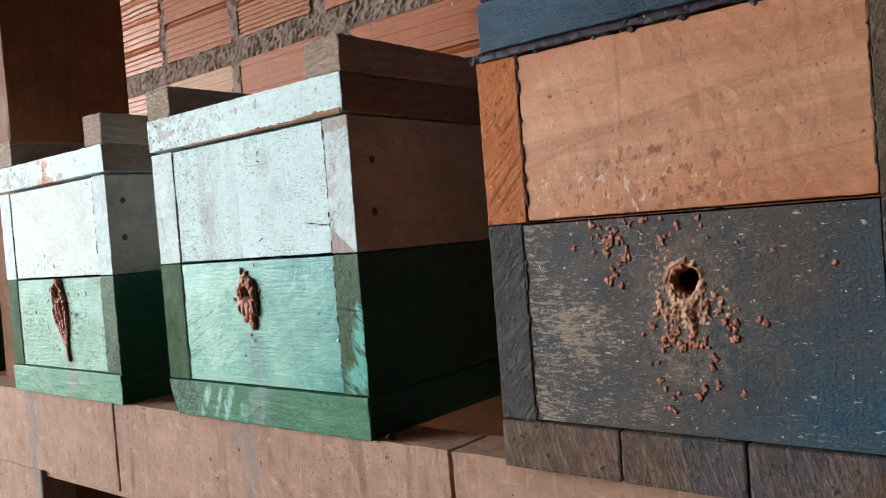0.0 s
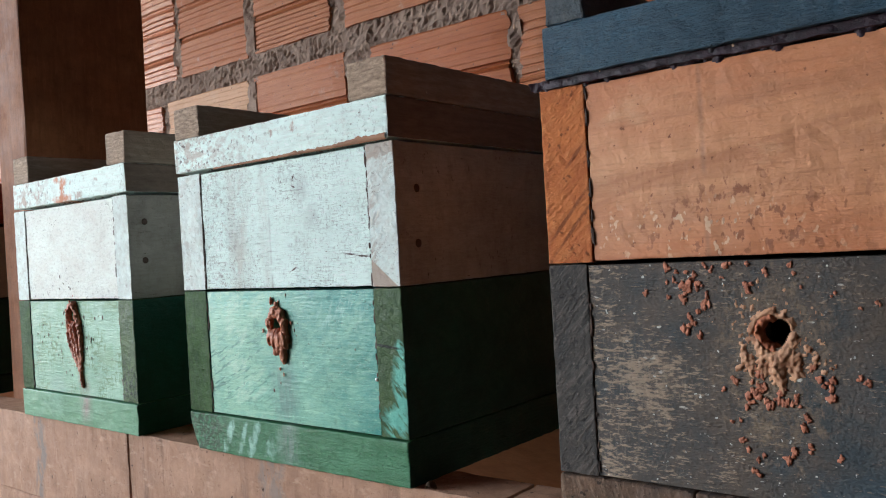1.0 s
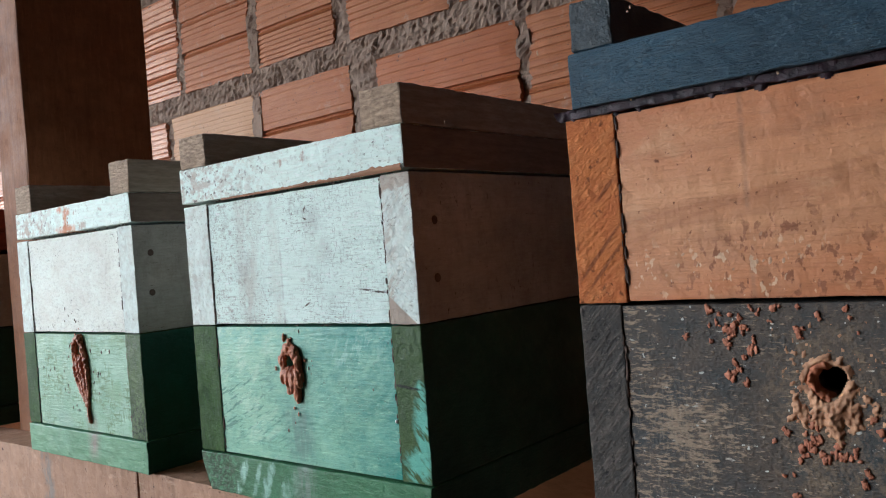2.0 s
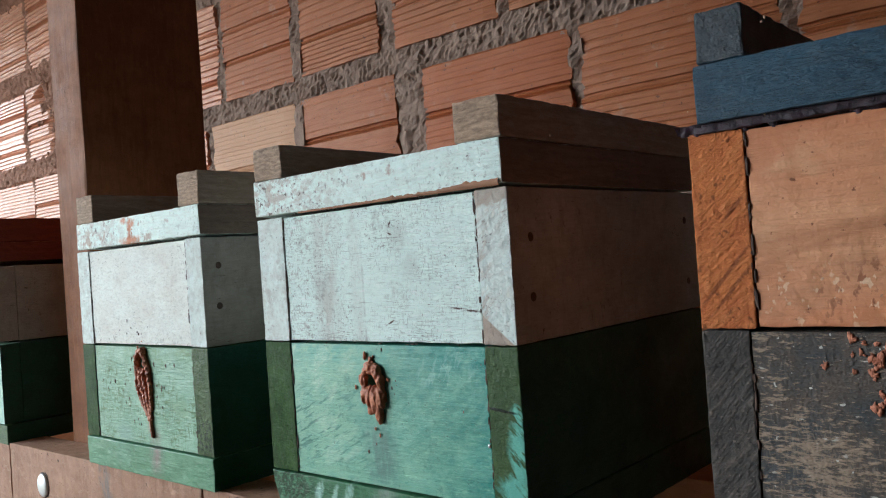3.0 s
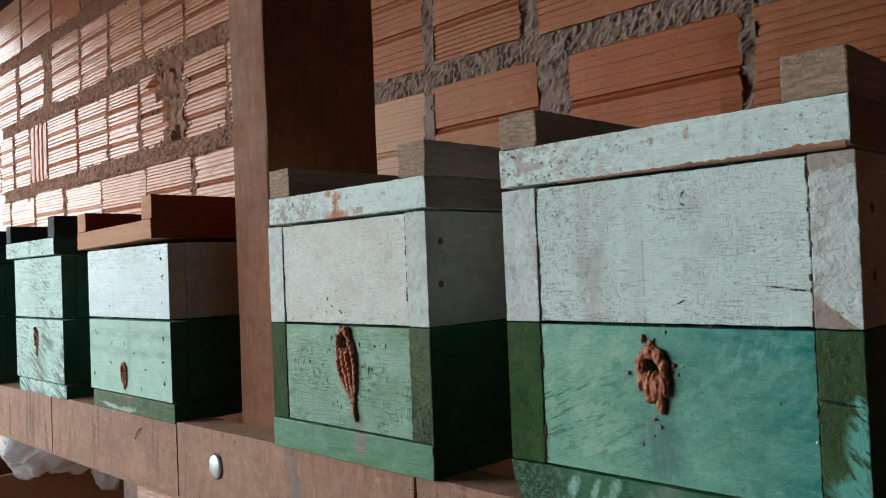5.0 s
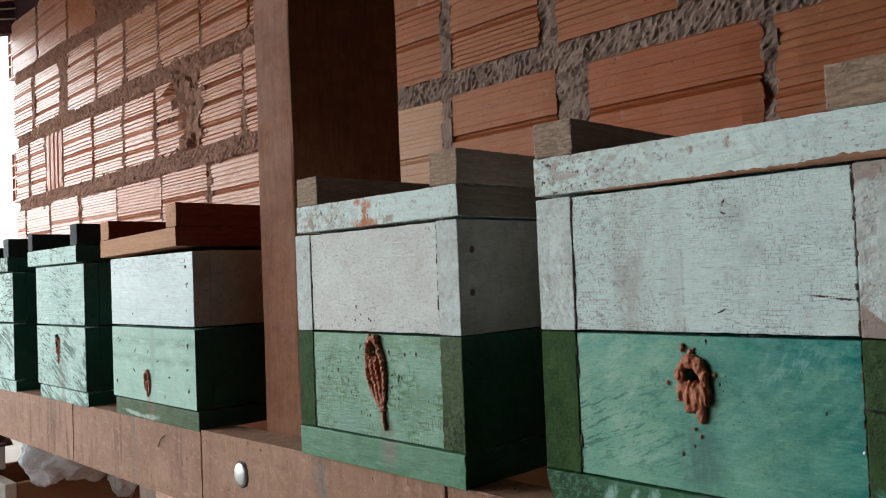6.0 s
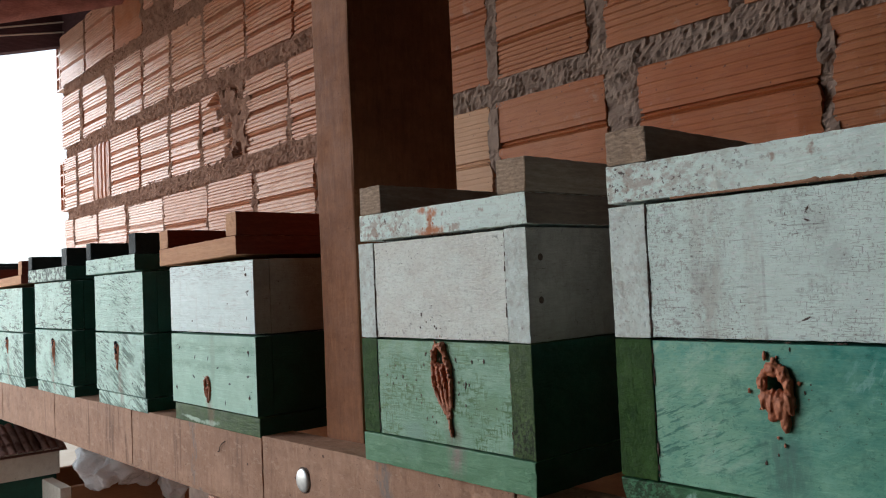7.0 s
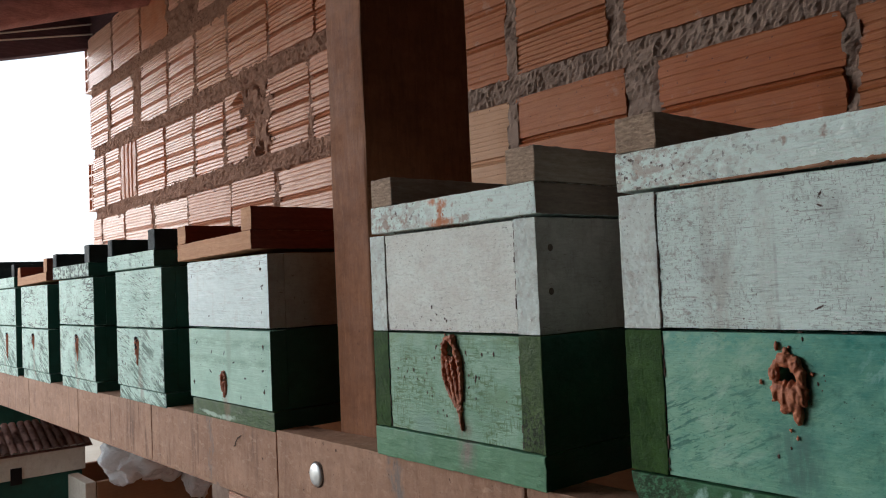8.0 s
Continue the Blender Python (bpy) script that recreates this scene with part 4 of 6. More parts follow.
def rafter(x, w, under, h, label, round_log=False, fall=SLOPE, mat=RAFTER):
    bm = bmesh.new()
    n, m = 18, 10
    rows = []
    for i in range(n + 1):
        y = -0.6 + 1.25 * i / n
        zc = under + fall * (y - WALL_Y) + h / 2
        ring = []
        for k in range(m):
            a = math.tau * k / m + math.tau / (2 * m)
            cx, cz = math.cos(a), math.sin(a)
            if not round_log:
                s = max(abs(cx), abs(cz)) ** 0.8
                cx, cz = cx / s, cz / s
            wob = 1 + (0.16 if round_log else 0.03) * noise.noise(Vector((x * 9 + cx, y * 3.2, cz)))
            ring.append(bm.verts.new((x + w / 2 * cx * wob, y, zc + h / 2 * cz * wob)))
        rows.append(ring)
    for i in range(n):
        for k in range(m):
            bm.faces.new((rows[i][k], rows[i][(k + 1) % m], rows[i + 1][(k + 1) % m], rows[i + 1][k]))
    bm.faces.new(rows[0][::-1])
    bm.faces.new(rows[-1])
    for f in bm.faces:
        f.smooth = round_log
    bmesh.ops.recalc_face_normals(bm, faces=bm.faces[:])
    return tagged(part("rafter", bm, mat, None), label, "rafter", "rafters of the lean-to roof")


rafter(-2.42, 0.13, 2.345, 0.15, "red-brown rough log rafter with streaked bark under the roof", True, 0.38)
rafter(-3.16, 0.07, 2.37, 0.19, "dark sawn edge rafter at the open end", mat=EDGE_RAFTER)
# two pale strips drawn for the bright lines by the edge rafter
rafter(-3.105, 0.007, 2.462, 0.006, "thin pale strip standing for a bright line along the edge rafter", mat=BRIGHT_STRIP)
rafter(-3.105, 0.007, 2.421, 0.006, "thin pale strip standing for a bright line along the edge rafter", fall=0.235, mat=BRIGHT_STRIP)
rafter(-1.2, 0.11, 2.36, 0.11, "red-brown rough round log rafter under the roof", True)
rafter(0.2, 0.11, 2.36, 0.11, "red-brown rough round log rafter under the roof", True)

# added board across the gap; its dark colour stands for shade under the roof
structure("wall_plate", board(-3.13, -2.36, 0.625, 0.72, 2.404, 2.538, 0.003, 0.001, 0.03, 15), EDGE_RAFTER, "added dark board closing the gap between wall and roof", "plate")

# ---- shelf: two long beams bolted to a post ----


def beam(name, y0, y1, label, kerfs, mat):
    bm = bmesh.new()
    xs = [-2.7, *kerfs, 1.1]
    board(xs[0], xs[-1], y0 + 0.007, y1, 1.126, 1.199, 0.0, into=bm)
    for i in range(len(xs) - 1):
        board(xs[i] + 0.0013, xs[i + 1] - 0.0013, y0, y1 + 0.001, 1.125, 1.2, 0.0005, 0.0011, 0.008, i, into=bm)
    for v in bm.verts:
        v.co.z += shelf_z(v.co.x) - 1.2
    return tagged(part(name, bm, mat, None), label, "beam", "", "structure")


beam("front_beam", 0.003, 0.038, "pinkish brown sawn shelf beam with dark saw marks", (-1.83, -1.498, -1.157, -0.811, -0.453, -0.094, 0.262), BEAM)
beam("rear_beam", 0.179, 0.218, "orange brown sawn rear shelf beam", (-1.3, -0.2, 0.6), REAR_BEAM)

post = thing("wooden_post", "tall brown sawn timber post rising behind the shelf", "post", (0, 0, 0))
bm = board(-0.388, -0.325, 0.040, 0.177, 0.0, 2.36, 0.003, 0.0012, 0.03, 4)
part("shaft", bm, POST, post)

structure("beam_leg", board(-0.42, -0.243, 0.005, 0.037, 0.0, 1.1235, 0.002, 0.0008, 0.02, 6), BEAM, "pinkish sawn plank standing under the shelf beam", "leg")

bolt = thing("carriage_bolt", "domed zinc bolt head in the shelf beam", "bolt", (-0.374, 0.003, 1.165))
bm = bmesh.new()
disc(bm, 0, -0.001, 0, 0.0115, 0.0028)
part("head", bm, STEEL, bolt)
bm = bmesh.new()
disc(bm, 0, 0.0004, 0, 0.0135, 0.0014)
part("washer", bm, RUST, bolt)


# ---- hives ----
def box_stage(parent, w, d, z0, z1, left, right, front_mat, end_mat, side_mat, hole=None, seed=0, inset=0.0007, end_right=None):
    """One stage of a hive: boards round a hollow. With left and right the side boards show their ends at the front."""
    t = 0.021
    if left > 0:
        faced("side_board", board(0, left, 0, d, z0, z1, 0.0006, 0.0006, 0.003, seed + 1), (end_mat, side_mat), parent)
        faced("side_board", board(w - right, w, 0, d, z0, z1, 0.0006, 0.0006, 0.003, seed + 2), (end_right or end_mat, side_mat), parent)
        fx0, fx1 = left + 0.0006, w - right - 0.0007
    else:
        faced("side_board", board(0, t, 0.019, d, z0, z1, 0.0008, 0.0005, 0.01, seed + 1), (side_mat, side_mat), parent)
        faced("side_board", board(w - t, w, 0.0193, d, z0, z1, 0.0008, 0.0005, 0.01, seed + 2), (side_mat, side_mat), parent)
        fx0, fx1 = 0.0, w
    if hole:
        part("front_board", holed_panel(fx0, fx1, inset, 0.019, z0 + 0.0006, z1 - 0.0006, *hole), front_mat, parent) if left > 0 else faced("front_board", holed_panel(fx0, fx1, inset, 0.019, z0 + 0.0006, z1 - 0.0006, *hole), (front_mat, side_mat), parent)
    else:
        faced("front_board", board(fx0, fx1, inset, 0.019, z0 + 0.0006, z1 - 0.0006, 0.0007, 0.0006, 0.005, seed + 5), (front_mat, front_mat if left > 0 else side_mat), parent)
    part("back_board", board(t + 0.001, w - t - 0.001, d - t, d, z0, z1, 0.001), side_mat, parent)


def hive_top(parent, d, z0, z1, lx0, lx1, bl, br, lid_mat, lid_side, bat_mat, bat_end, seed=0, y0=-0.002, lean=0.0):
    """Lid and its two battens; bl and br are the battens' spans across."""
    bm = board(lx0, lx1, y0, d + 0.006, z0, z1, 0.0009, 0.0009, 0.005, seed + 7)
    for v in bm.verts:
        v.co.z += lean * (v.co.x - lx0)
    faced("lid", bm, (lid_mat, lid_side), parent)
    for i, (a, b, zt) in enumerate((bl, br)):
        bm = board(a, b, y0 + 0.001, d + 0.006, z1 + 0.0004, zt, 0.0012, 0.0010, 0.005, seed + 9 + i)
        for v in bm.verts:
            v.co.z += lean * (v.co.x - lx0)
        faced("batten", bm, (bat_mat, bat_mat, bat_end), parent)


def flecks(bm, x, z, sx, sz, count, seed, size=0.0016, y=0.0005, ring=0.0):
    rng = random.Random(seed)
    for i in range(count):
        px, pz = rng.gauss(x, sx), rng.gauss(z, sz)
        if ring and math.hypot(px - x, pz - z) < ring:
            continue
        s = size * rng.uniform(0.35, 1.2)
        lump(bm, px, y, pz, s * rng.uniform(0.5, 0.9), s * 0.22, s * rng.uniform(0.8, 1.7), seed + i, 0.9, 2, 2.2)


def nails(parent, places, r=0.0026):
    for x, y, z, axis in places:
        bm = bmesh.new()
        disc(bm, x, y, z, r, 0.0007, axis, 10)
        part("nail", bm, NAIL, parent, "rusty nail head")


# hives whose side boards show their ends at the front, pale above and mint below
def hive_framed(coats, x, w, d, base, seam, top, lid_top, left, right, lid, bl, br, label, seed, hole_x, hole_z, chip=0.0):
    """coats: base, lower front, lower ends, upper front, upper ends, lid."""
    base_coat, mint, low_left, low_right, white, high_left, high_right, lid_coat = coats
    h = thing("beehive_box", label, "beehive", (x, 0, 1.2), "beehives in a row on the shelf")
    bm = board(0.0, w, -0.001, d + 0.012, 0, base, 0.0009, 0.0008, 0.005, seed)
    if chip > 0:
        for v in bm.verts:
            if v.co.y < 0.03:
                low = min(1.0, max(0.0, 1 - v.co.z / base))
                v.co.x = max(v.co.x, chip * low ** 1.5 + 0.0012 * noise.noise(v.co * 240))
    faced("base_board", bm, (base_coat, GREEN_SIDE), h)
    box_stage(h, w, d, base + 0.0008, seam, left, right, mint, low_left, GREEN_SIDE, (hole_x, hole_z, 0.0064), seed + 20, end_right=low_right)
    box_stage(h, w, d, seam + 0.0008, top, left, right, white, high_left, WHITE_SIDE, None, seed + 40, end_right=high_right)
    hive_top(h, d, top + 0.0020, lid_top, lid[0], lid[1], bl, br, lid_coat, LID_SIDE, BATTEN, GREY_END, seed + 60)
    return h


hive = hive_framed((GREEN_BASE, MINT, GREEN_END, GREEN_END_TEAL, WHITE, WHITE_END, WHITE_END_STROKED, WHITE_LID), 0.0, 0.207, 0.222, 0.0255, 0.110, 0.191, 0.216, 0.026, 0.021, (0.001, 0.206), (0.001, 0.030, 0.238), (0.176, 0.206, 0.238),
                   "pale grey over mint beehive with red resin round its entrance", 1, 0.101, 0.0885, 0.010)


def resin_petals(parent, hx, hz, petals, crumbs, seed, label, wobble=0.35):
    """Resin kneaded into fat petals round an entrance; petals are (dx, dz, half width, half height, stand-out)."""
    bm = bmesh.new()
    for i, (dx, dz, rx, rz, out) in enumerate(petals):
        lump(bm, hx + dx, -out * 0.12, hz + dz, rx, out * 0.62, rz, seed + i, wobble, 3, 2.2)
    ob = part("resin_entrance", bm, PROPOLIS, parent, label)
    melt = ob.modifiers.new("melted", "REMESH")
    melt.mode, melt.voxel_size, melt.use_smooth_shade = "VOXEL", 0.0005, True
    bm = bmesh.new()
    rng = random.Random(seed)
    for i in range(crumbs):
        a, r = rng.uniform(0, math.tau), rng.uniform(0.011, 0.017)
        k = rng.uniform(0.0005, 0.0012)
        lump(bm, hx + r * 0.8 * math.cos(a), 0.0002, hz - 0.003 + r * 1.2 * math.sin(a), k, k * 0.6, k * 1.3, seed + 40 + i, 0.5, 1)
    tagged(part("resin_dust", bm, PROPOLIS, parent), kind="stuff")


def rope(points, r0, r1, seed, out=0.0052):
    """A cord of resin along a few bends, knobbly, thinning out."""
    rng = random.Random(seed)
    petals = []
    for (x0, z0), (x1, z1) in zip(points, points[1:]):
        count = max(2, int(math.hypot(x1 - x0, z1 - z0) / 0.0022))
        for k in range(count):
            f = k / count
            petals.append([x0 + (x1 - x0) * f, z0 + (z1 - z0) * f])
    total = len(petals)
    return [(x + rng.uniform(-0.0004, 0.0004), z, (r0 + (r1 - r0) * i / total) * rng.uniform(0.85, 1.15), 0.0024, (out * (1 - 0.5 * i / total)) * rng.uniform(0.85, 1.15)) for i, (x, z) in enumerate(petals)]


PETALS = [(-0.0016, 0.0084, 0.0044, 0.0036, 0.0056), (0.0048, 0.0056, 0.0030, 0.0046, 0.0058), (0.0078, -0.0010, 0.0024, 0.0062, 0.0058), (-0.0080, 0.0008, 0.0026, 0.0044, 0.0052), (-0.0068, 0.0052, 0.0018, 0.0026, 0.0036),
          (-0.0066, -0.0092, 0.0029, 0.0056, 0.0058), (-0.0020, -0.0110, 0.0032, 0.0068, 0.0066), (0.0026, -0.0112, 0.0034, 0.0072, 0.0070), (0.0076, -0.0100, 0.0032, 0.0062, 0.0058),
          (0.0050, -0.0190, 0.0026, 0.0062, 0.0050), (0.0054, -0.0238, 0.0017, 0.0032, 0.0036), (-0.0026, -0.0186, 0.0024, 0.0028, 0.0040), (-0.0060, 0.0158, 0.0010, 0.0026, 0.0022), (-0.0008, 0.0140, 0.0014, 0.0014, 0.0022)]
resin_petals(hive, 0.101, 0.0885, [(a * 0.90, b * 0.92, c * 1.08, d * 1.06, e * 0.80) for a, b, c, d, e in PETALS], 2, 3, "knobbly red-brown resin petals", 0.45)
bm = bmesh.new()
for dx, dz, rx, rz in ((0.0124, 0.0010, 0.0015, 0.0015), (-0.0002, -0.0282, 0.0011, 0.0013), (0.0031, -0.0318, 0.0008, 0.0016), (-0.0150, -0.0045, 0.0012, 0.0020)):
    lump(bm, 0.101 + dx, 0.0, 0.0885 + dz, rx * 0.7, 0.0004, rz * 0.7, int(dx * 1e4), 1.0, 2, 2.4)
tagged(part("resin_crumbs", bm, PROPOLIS, hive, "loose red-brown resin crumbs"), kind="stuff")
bm = bmesh.new()
flecks(bm, 0.101, 0.080, 0.016, 0.012, 6, 4, 0.0006, ring=0.015)
flecks(bm, 0.099, 0.052, 0.005, 0.005, 2, 5, 0.0008)
flecks(bm, 0.119, 0.081, 0.0012, 0.0022, 3, 8, 0.0008)
flecks(bm, 0.14, 0.07, 0.03, 0.02, 4, 9, 0.0006)
tagged(part("dirt", bm, RUST, hive), kind="stuff")
bm = bmesh.new()
disc(bm, 0.1848, 0.0, 0.0585, 0.0011, 0.0008, "y", 10)
part("pin", bm, STEEL, hive, "bright metal pin head")


def bare(x, z):
    u = max(0.0, (x - 0.045) / 0.16)
    scallop = 0.0022 * max(0.0, blobs(x, 0, 63, 150, 1) - 0.08) + 0.0006 * blobs(x, z, 61, 420, 300)
    edge = 0.1931 - 0.0001 + 0.0012 * u + scallop + 0.0014 * max(0.0, min(1.0, (x - 0.160) / 0.02))
    return min(0.0010, (edge - z) * 0.9, (z - 0.1920) * 0.9, (x - 0.045) * 0.05)


bm = resin_patch(0.045, 0.2045, 0.190, 0.201, 0.0006, -0.0018, bare)
part("bare_edge", bm, WHITE_BARE, hive, "chipped bare wood along the lid")


def joint_crumbs(parent, runs, seed):
    """Brown crumbs and splinters stuck along board joints; runs are (x0, z0, x1, z1, count)."""
    rng = random.Random(seed)
    bm = bmesh.new()
    for x0, z0, x1, z1, count in runs:
        for i in range(count):
            f = rng.random()
            k = rng.uniform(0.0003, 0.0007)
            tall = rng.uniform(1.5, 7.0) if abs(z1 - z0) > abs(x1 - x0) else 0.6
            lump(bm, x0 + (x1 - x0) * f + rng.uniform(-0.0007, 0.0007), 0.0004, z0 + (z1 - z0) * f + rng.uniform(-0.0006, 0.0006), k * (0.9 if tall > 1 else rng.uniform(1.0, 3.0)), k * 0.6, k * tall, seed + i, 0.8, 2, 2.4)
    tagged(part("joint_dirt", bm, RUST, parent), kind="stuff")


joint_crumbs(hive, [(0.0263, 0.113, 0.0263, 0.190, 26), (0.1857, 0.113, 0.1857, 0.190, 30), (0.0263, 0.028, 0.0263, 0.108, 12), (0.1857, 0.028, 0.1857, 0.108, 16), (0.03, 0.1918, 0.2, 0.1918, 30), (0.0, 0.1104, 0.207, 0.1104, 18)], 11)
nails(hive, [(0.207, 0.018, 0.165, "x"), (0.207, 0.017, 0.134, "x"), (0.207, 0.205, 0.172, "x"), (0.207, 0.205, 0.130, "x")])

hive = hive_framed((GREEN_BASE_PALE, MINT_GREY, GREEN_END, GREEN_END_MOULD, WHITE_ROUGH, WHITE_END, WHITE_END, WHITE_LID_STAINED), -0.266, 0.196, 0.222, 0.024, 0.104, 0.185, 0.209, 0.021, 0.021, (0.006, 0.199), (0.006, 0.035, 0.233), (0.171, 0.199, 0.234),
                   "pale grey over mint beehive with a long run of resin", 101, 0.1005, 0.0925)


CORDS = [((-0.0060, -0.0010), (-0.0085, -0.0120), (-0.0052, -0.0280), (0.0070, -0.0440)), ((-0.0015, -0.0075), (-0.0010, -0.0160), (0.0030, -0.0300), (0.0105, -0.0480), (0.0128, -0.0610)), ((0.0040, -0.0080), (0.0055, -0.0160), (0.0085, -0.0310), (0.0122, -0.0470)),
         ((0.0085, -0.0020), (0.0125, -0.0100), (0.0138, -0.0220), (0.0128, -0.0400)), ((0.0050, 0.0088), (0.0060, 0.0040), (0.0100, -0.0030), (0.0150, -0.0095))]
plait = [(-0.0062, 0.0022, 0.0024, 0.0040, 0.0046), (-0.0040, 0.0066, 0.0026, 0.0026, 0.0040), (0.0006, 0.0080, 0.0026, 0.0022, 0.0040), (0.0040, 0.0070, 0.0030, 0.0040, 0.0040)]
for i, bends in enumerate(CORDS):
    plait += rope(bends, 0.0027, 0.0016, 31 + i, 0.0044)
resin_petals(hive, 0.1005, 0.0925, [(a * 0.9, b, c * 0.92, d, e) for a, b, c, d, e in plait], 8, 31, "long plaited red-brown resin run", 0.65)
bm = bmesh.new()
flecks(bm, 0.1, 0.075, 0.040, 0.018, 60, 24, 0.0009)
flecks(bm, 0.1, 0.115, 0.012, 0.006, 10, 25, 0.0009, 0.0005)
tagged(part("dirt", bm, RUST, hive), kind="stuff")
bm = bmesh.new()
rng = random.Random(6)
for i in range(9):
    k = rng.uniform(0.0004, 0.0010)
    lump(bm, 0.098 + rng.gauss(0, 0.008), -0.0019, 0.188 + abs(rng.gauss(0, 0.006)), k, 0.0004, k * 1.5, i + 60, 0.8, 2, 2.4)
tagged(part("resin_splash", bm, resin("orange_splash", (0.60, 0.25, 0.11), (0.42, 0.15, 0.07)), hive, "orange resin splash on the lid"), kind="stuff")
joint_crumbs(hive, [(0.0213, 0.107, 0.0213, 0.183, 22), (0.1747, 0.107, 0.1747, 0.183, 18), (0.0213, 0.026, 0.0213, 0.102, 12), (0.1747, 0.026, 0.1747, 0.102, 12), (0.02, 0.1858, 0.19, 0.1858, 22)], 12)
nails(hive, [(0.196, 0.014, 0.164, "x"), (0.196, 0.013, 0.134, "x"), (0.196, 0.195, 0.150, "x")])

# the blue hive
blue = thing("beehive_box", "worn blue and bare pine beehive with a round entrance hole", "beehive", (0.3055, -0.0055, 1.2), "beehives in a row on the shelf")
for i, (a, b) in enumerate(((0.0, 0.0635), (0.0642, 0.1200), (0.1207, 0.196))):
    part("base_board", board(a, b, -0.001, 0.228, 0, 0.0235, 0.0014, 0.0008, 0.01, 200 + i), BLUE_BASE, blue)
box_stage(blue, 0.196, 0.222, 0.0243, 0.1195, 0.0195, 0.0215, BLUE, BLUE_END, BLUE_END, (0.0985, 0.0908, 0.0070), 220)
box_stage(blue, 0.196, 0.222, 0.1203, 0.200, 0.0228, 0.0215, PINE, PINE_END, PINE_END, None, 240, end_right=BROWN_END)
hive_top(blue, 0.222, 0.2040, 0.2275, 0.0060, 0.201, (0.0075, 0.0270, 0.249), (0.175, 0.198, 0.249), BLUE_LID, BLUE_LID, BLUE_LID, BATTEN_SLATE, 260, -0.0045)
bm = board(0.0035, 0.1965, -0.0014, 0.02, 0.2002, 0.2042, 0.0006, 0.0012, 0.004, 77)
part("tar_seal", bm, TAR, blue, "black gummy seal under the lid")


def tan_crumbs(x, z):
    """A waxy collar round the hole and a caked tongue under it."""
    dx, dz = x - 0.104, z - 0.0905
    r = math.hypot(dx, dz)
    if r < 0.0066 + 0.0007 * math.sin(3 * math.atan2(dz, dx)):
        return -1
    rim = 0.0008 - abs(r - 0.0078) * 0.55 + 0.0012 * blobs(x, z, 23, 300, 300) + 0.0007 * blobs(x, z, 24, 800, 800)
    tongue = 0.0014 * (1.0 - abs(dx - 0.001) / 0.0105 - max(0.0, 0.0755 - z) / 0.006 - max(0.0, z - 0.086) / 0.004 + 1.2 * blobs(x, z, 25, 330, 200) + 0.7 * blobs(x, z, 27, 800, 700)) if z < 0.0885 else -1
    dust = 0.0007 * (0.8 * blobs(x, z, 28, 760, 620) + 0.7 * blobs(x, z, 26, 300, 200) - 0.66 + (0.34 - 26 * max(0.0, r - 0.009)) * 1.2)
    return max(rim, tongue, dust)


crust = tagged(part("tan_resin", resin_patch(0.075, 0.135, 0.060, 0.112, 0.0005, 0.0006, tan_crumbs), PROPOLIS_TAN, blue, "tan waxy resin round the hole"), kind="stuff")
crust.location.x = -0.0055

# a half-closed tube of resin inside the hole
bm = bmesh.new()
for i in range(11):
    a = radians(95 + 17 * i)
    lump(bm, 0.104 + 0.0062 * math.cos(a), 0.004, 0.0905 + 0.0062 * math.sin(a), 0.0021, 0.0045, 0.0021, 140 + i, 0.5, 2)
crust = part("resin_tube", bm, PROPOLIS, blue, "red-brown resin tube inside the hole")
melt = crust.modifiers.new("melted", "REMESH")
melt.mode, melt.voxel_size, melt.use_smooth_shade = "VOXEL", 0.0006, True
crust.location.x = -0.0055

# drops of orange resin in loose flocks: (x, z, spread across, spread down, count, size)
FLOCKS = ((0.104, 0.0685, 0.0060, 0.0050, 11, 0.0020), (0.114, 0.0640, 0.0060, 0.0060, 7, 0.0020), (0.091, 0.0660, 0.0070, 0.0080, 9, 0.0017), (0.110, 0.0500, 0.0080, 0.0060, 7, 0.0021), (0.090, 0.0450, 0.0050, 0.0080, 5, 0.0017),
          (0.124, 0.0740, 0.0060, 0.0040, 5, 0.0019), (0.073, 0.0990, 0.0028, 0.0050, 10, 0.0018), (0.071, 0.1120, 0.0070, 0.0045, 17, 0.0018), (0.083, 0.1150, 0.0060, 0.0030, 7, 0.0016), (0.106, 0.1090, 0.0120, 0.0050, 8, 0.0016), (0.145, 0.0880, 0.0200, 0.0130, 5, 0.0011))
rng = random.Random(77)
bm = bmesh.new()
for x, z, sx, sz, count, size in FLOCKS:
    for i in range(count):
        px, pz = rng.gauss(x, sx), min(0.1180, rng.gauss(z, sz))
        if math.hypot(px - 0.104, pz - 0.0905) < 0.012:
            continue
        k = size * rng.uniform(0.5, 1.05)
        for j in range(rng.choice((2, 3, 3, 4))):
            lump(bm, px + k * 0.5 * j * rng.uniform(-1, 1), 0.0004, pz - k * 0.6 * j * rng.uniform(-0.4, 1), k * rng.uniform(0.30, 0.70), k * 0.12, k * rng.uniform(0.35, 0.95), i * 7 + j, 1.3, 2, 2.8)
crust = tagged(part("red_resin", bm, resin("orange_resin", (0.47, 0.185, 0.105), (0.33, 0.115, 0.062)), blue, "orange-red resin drops"), kind="stuff")
crust.location.x = -0.0055


def pine_crumbs(x, z):
    return 0.0009 * (blobs(x, z, 41, 520, 420) - 0.52 + 0.07 - 8 * abs(x - 0.080) - 11 * abs(z - 0.131))


def tar_blobs(x, z):
    return 0.0018 * (0.85 + 1.0 * blobs(x, z, 51, 130, 90) + 0.6 * blobs(x, z, 52, 420, 420) - (0.2045 - z) / 0.0042)


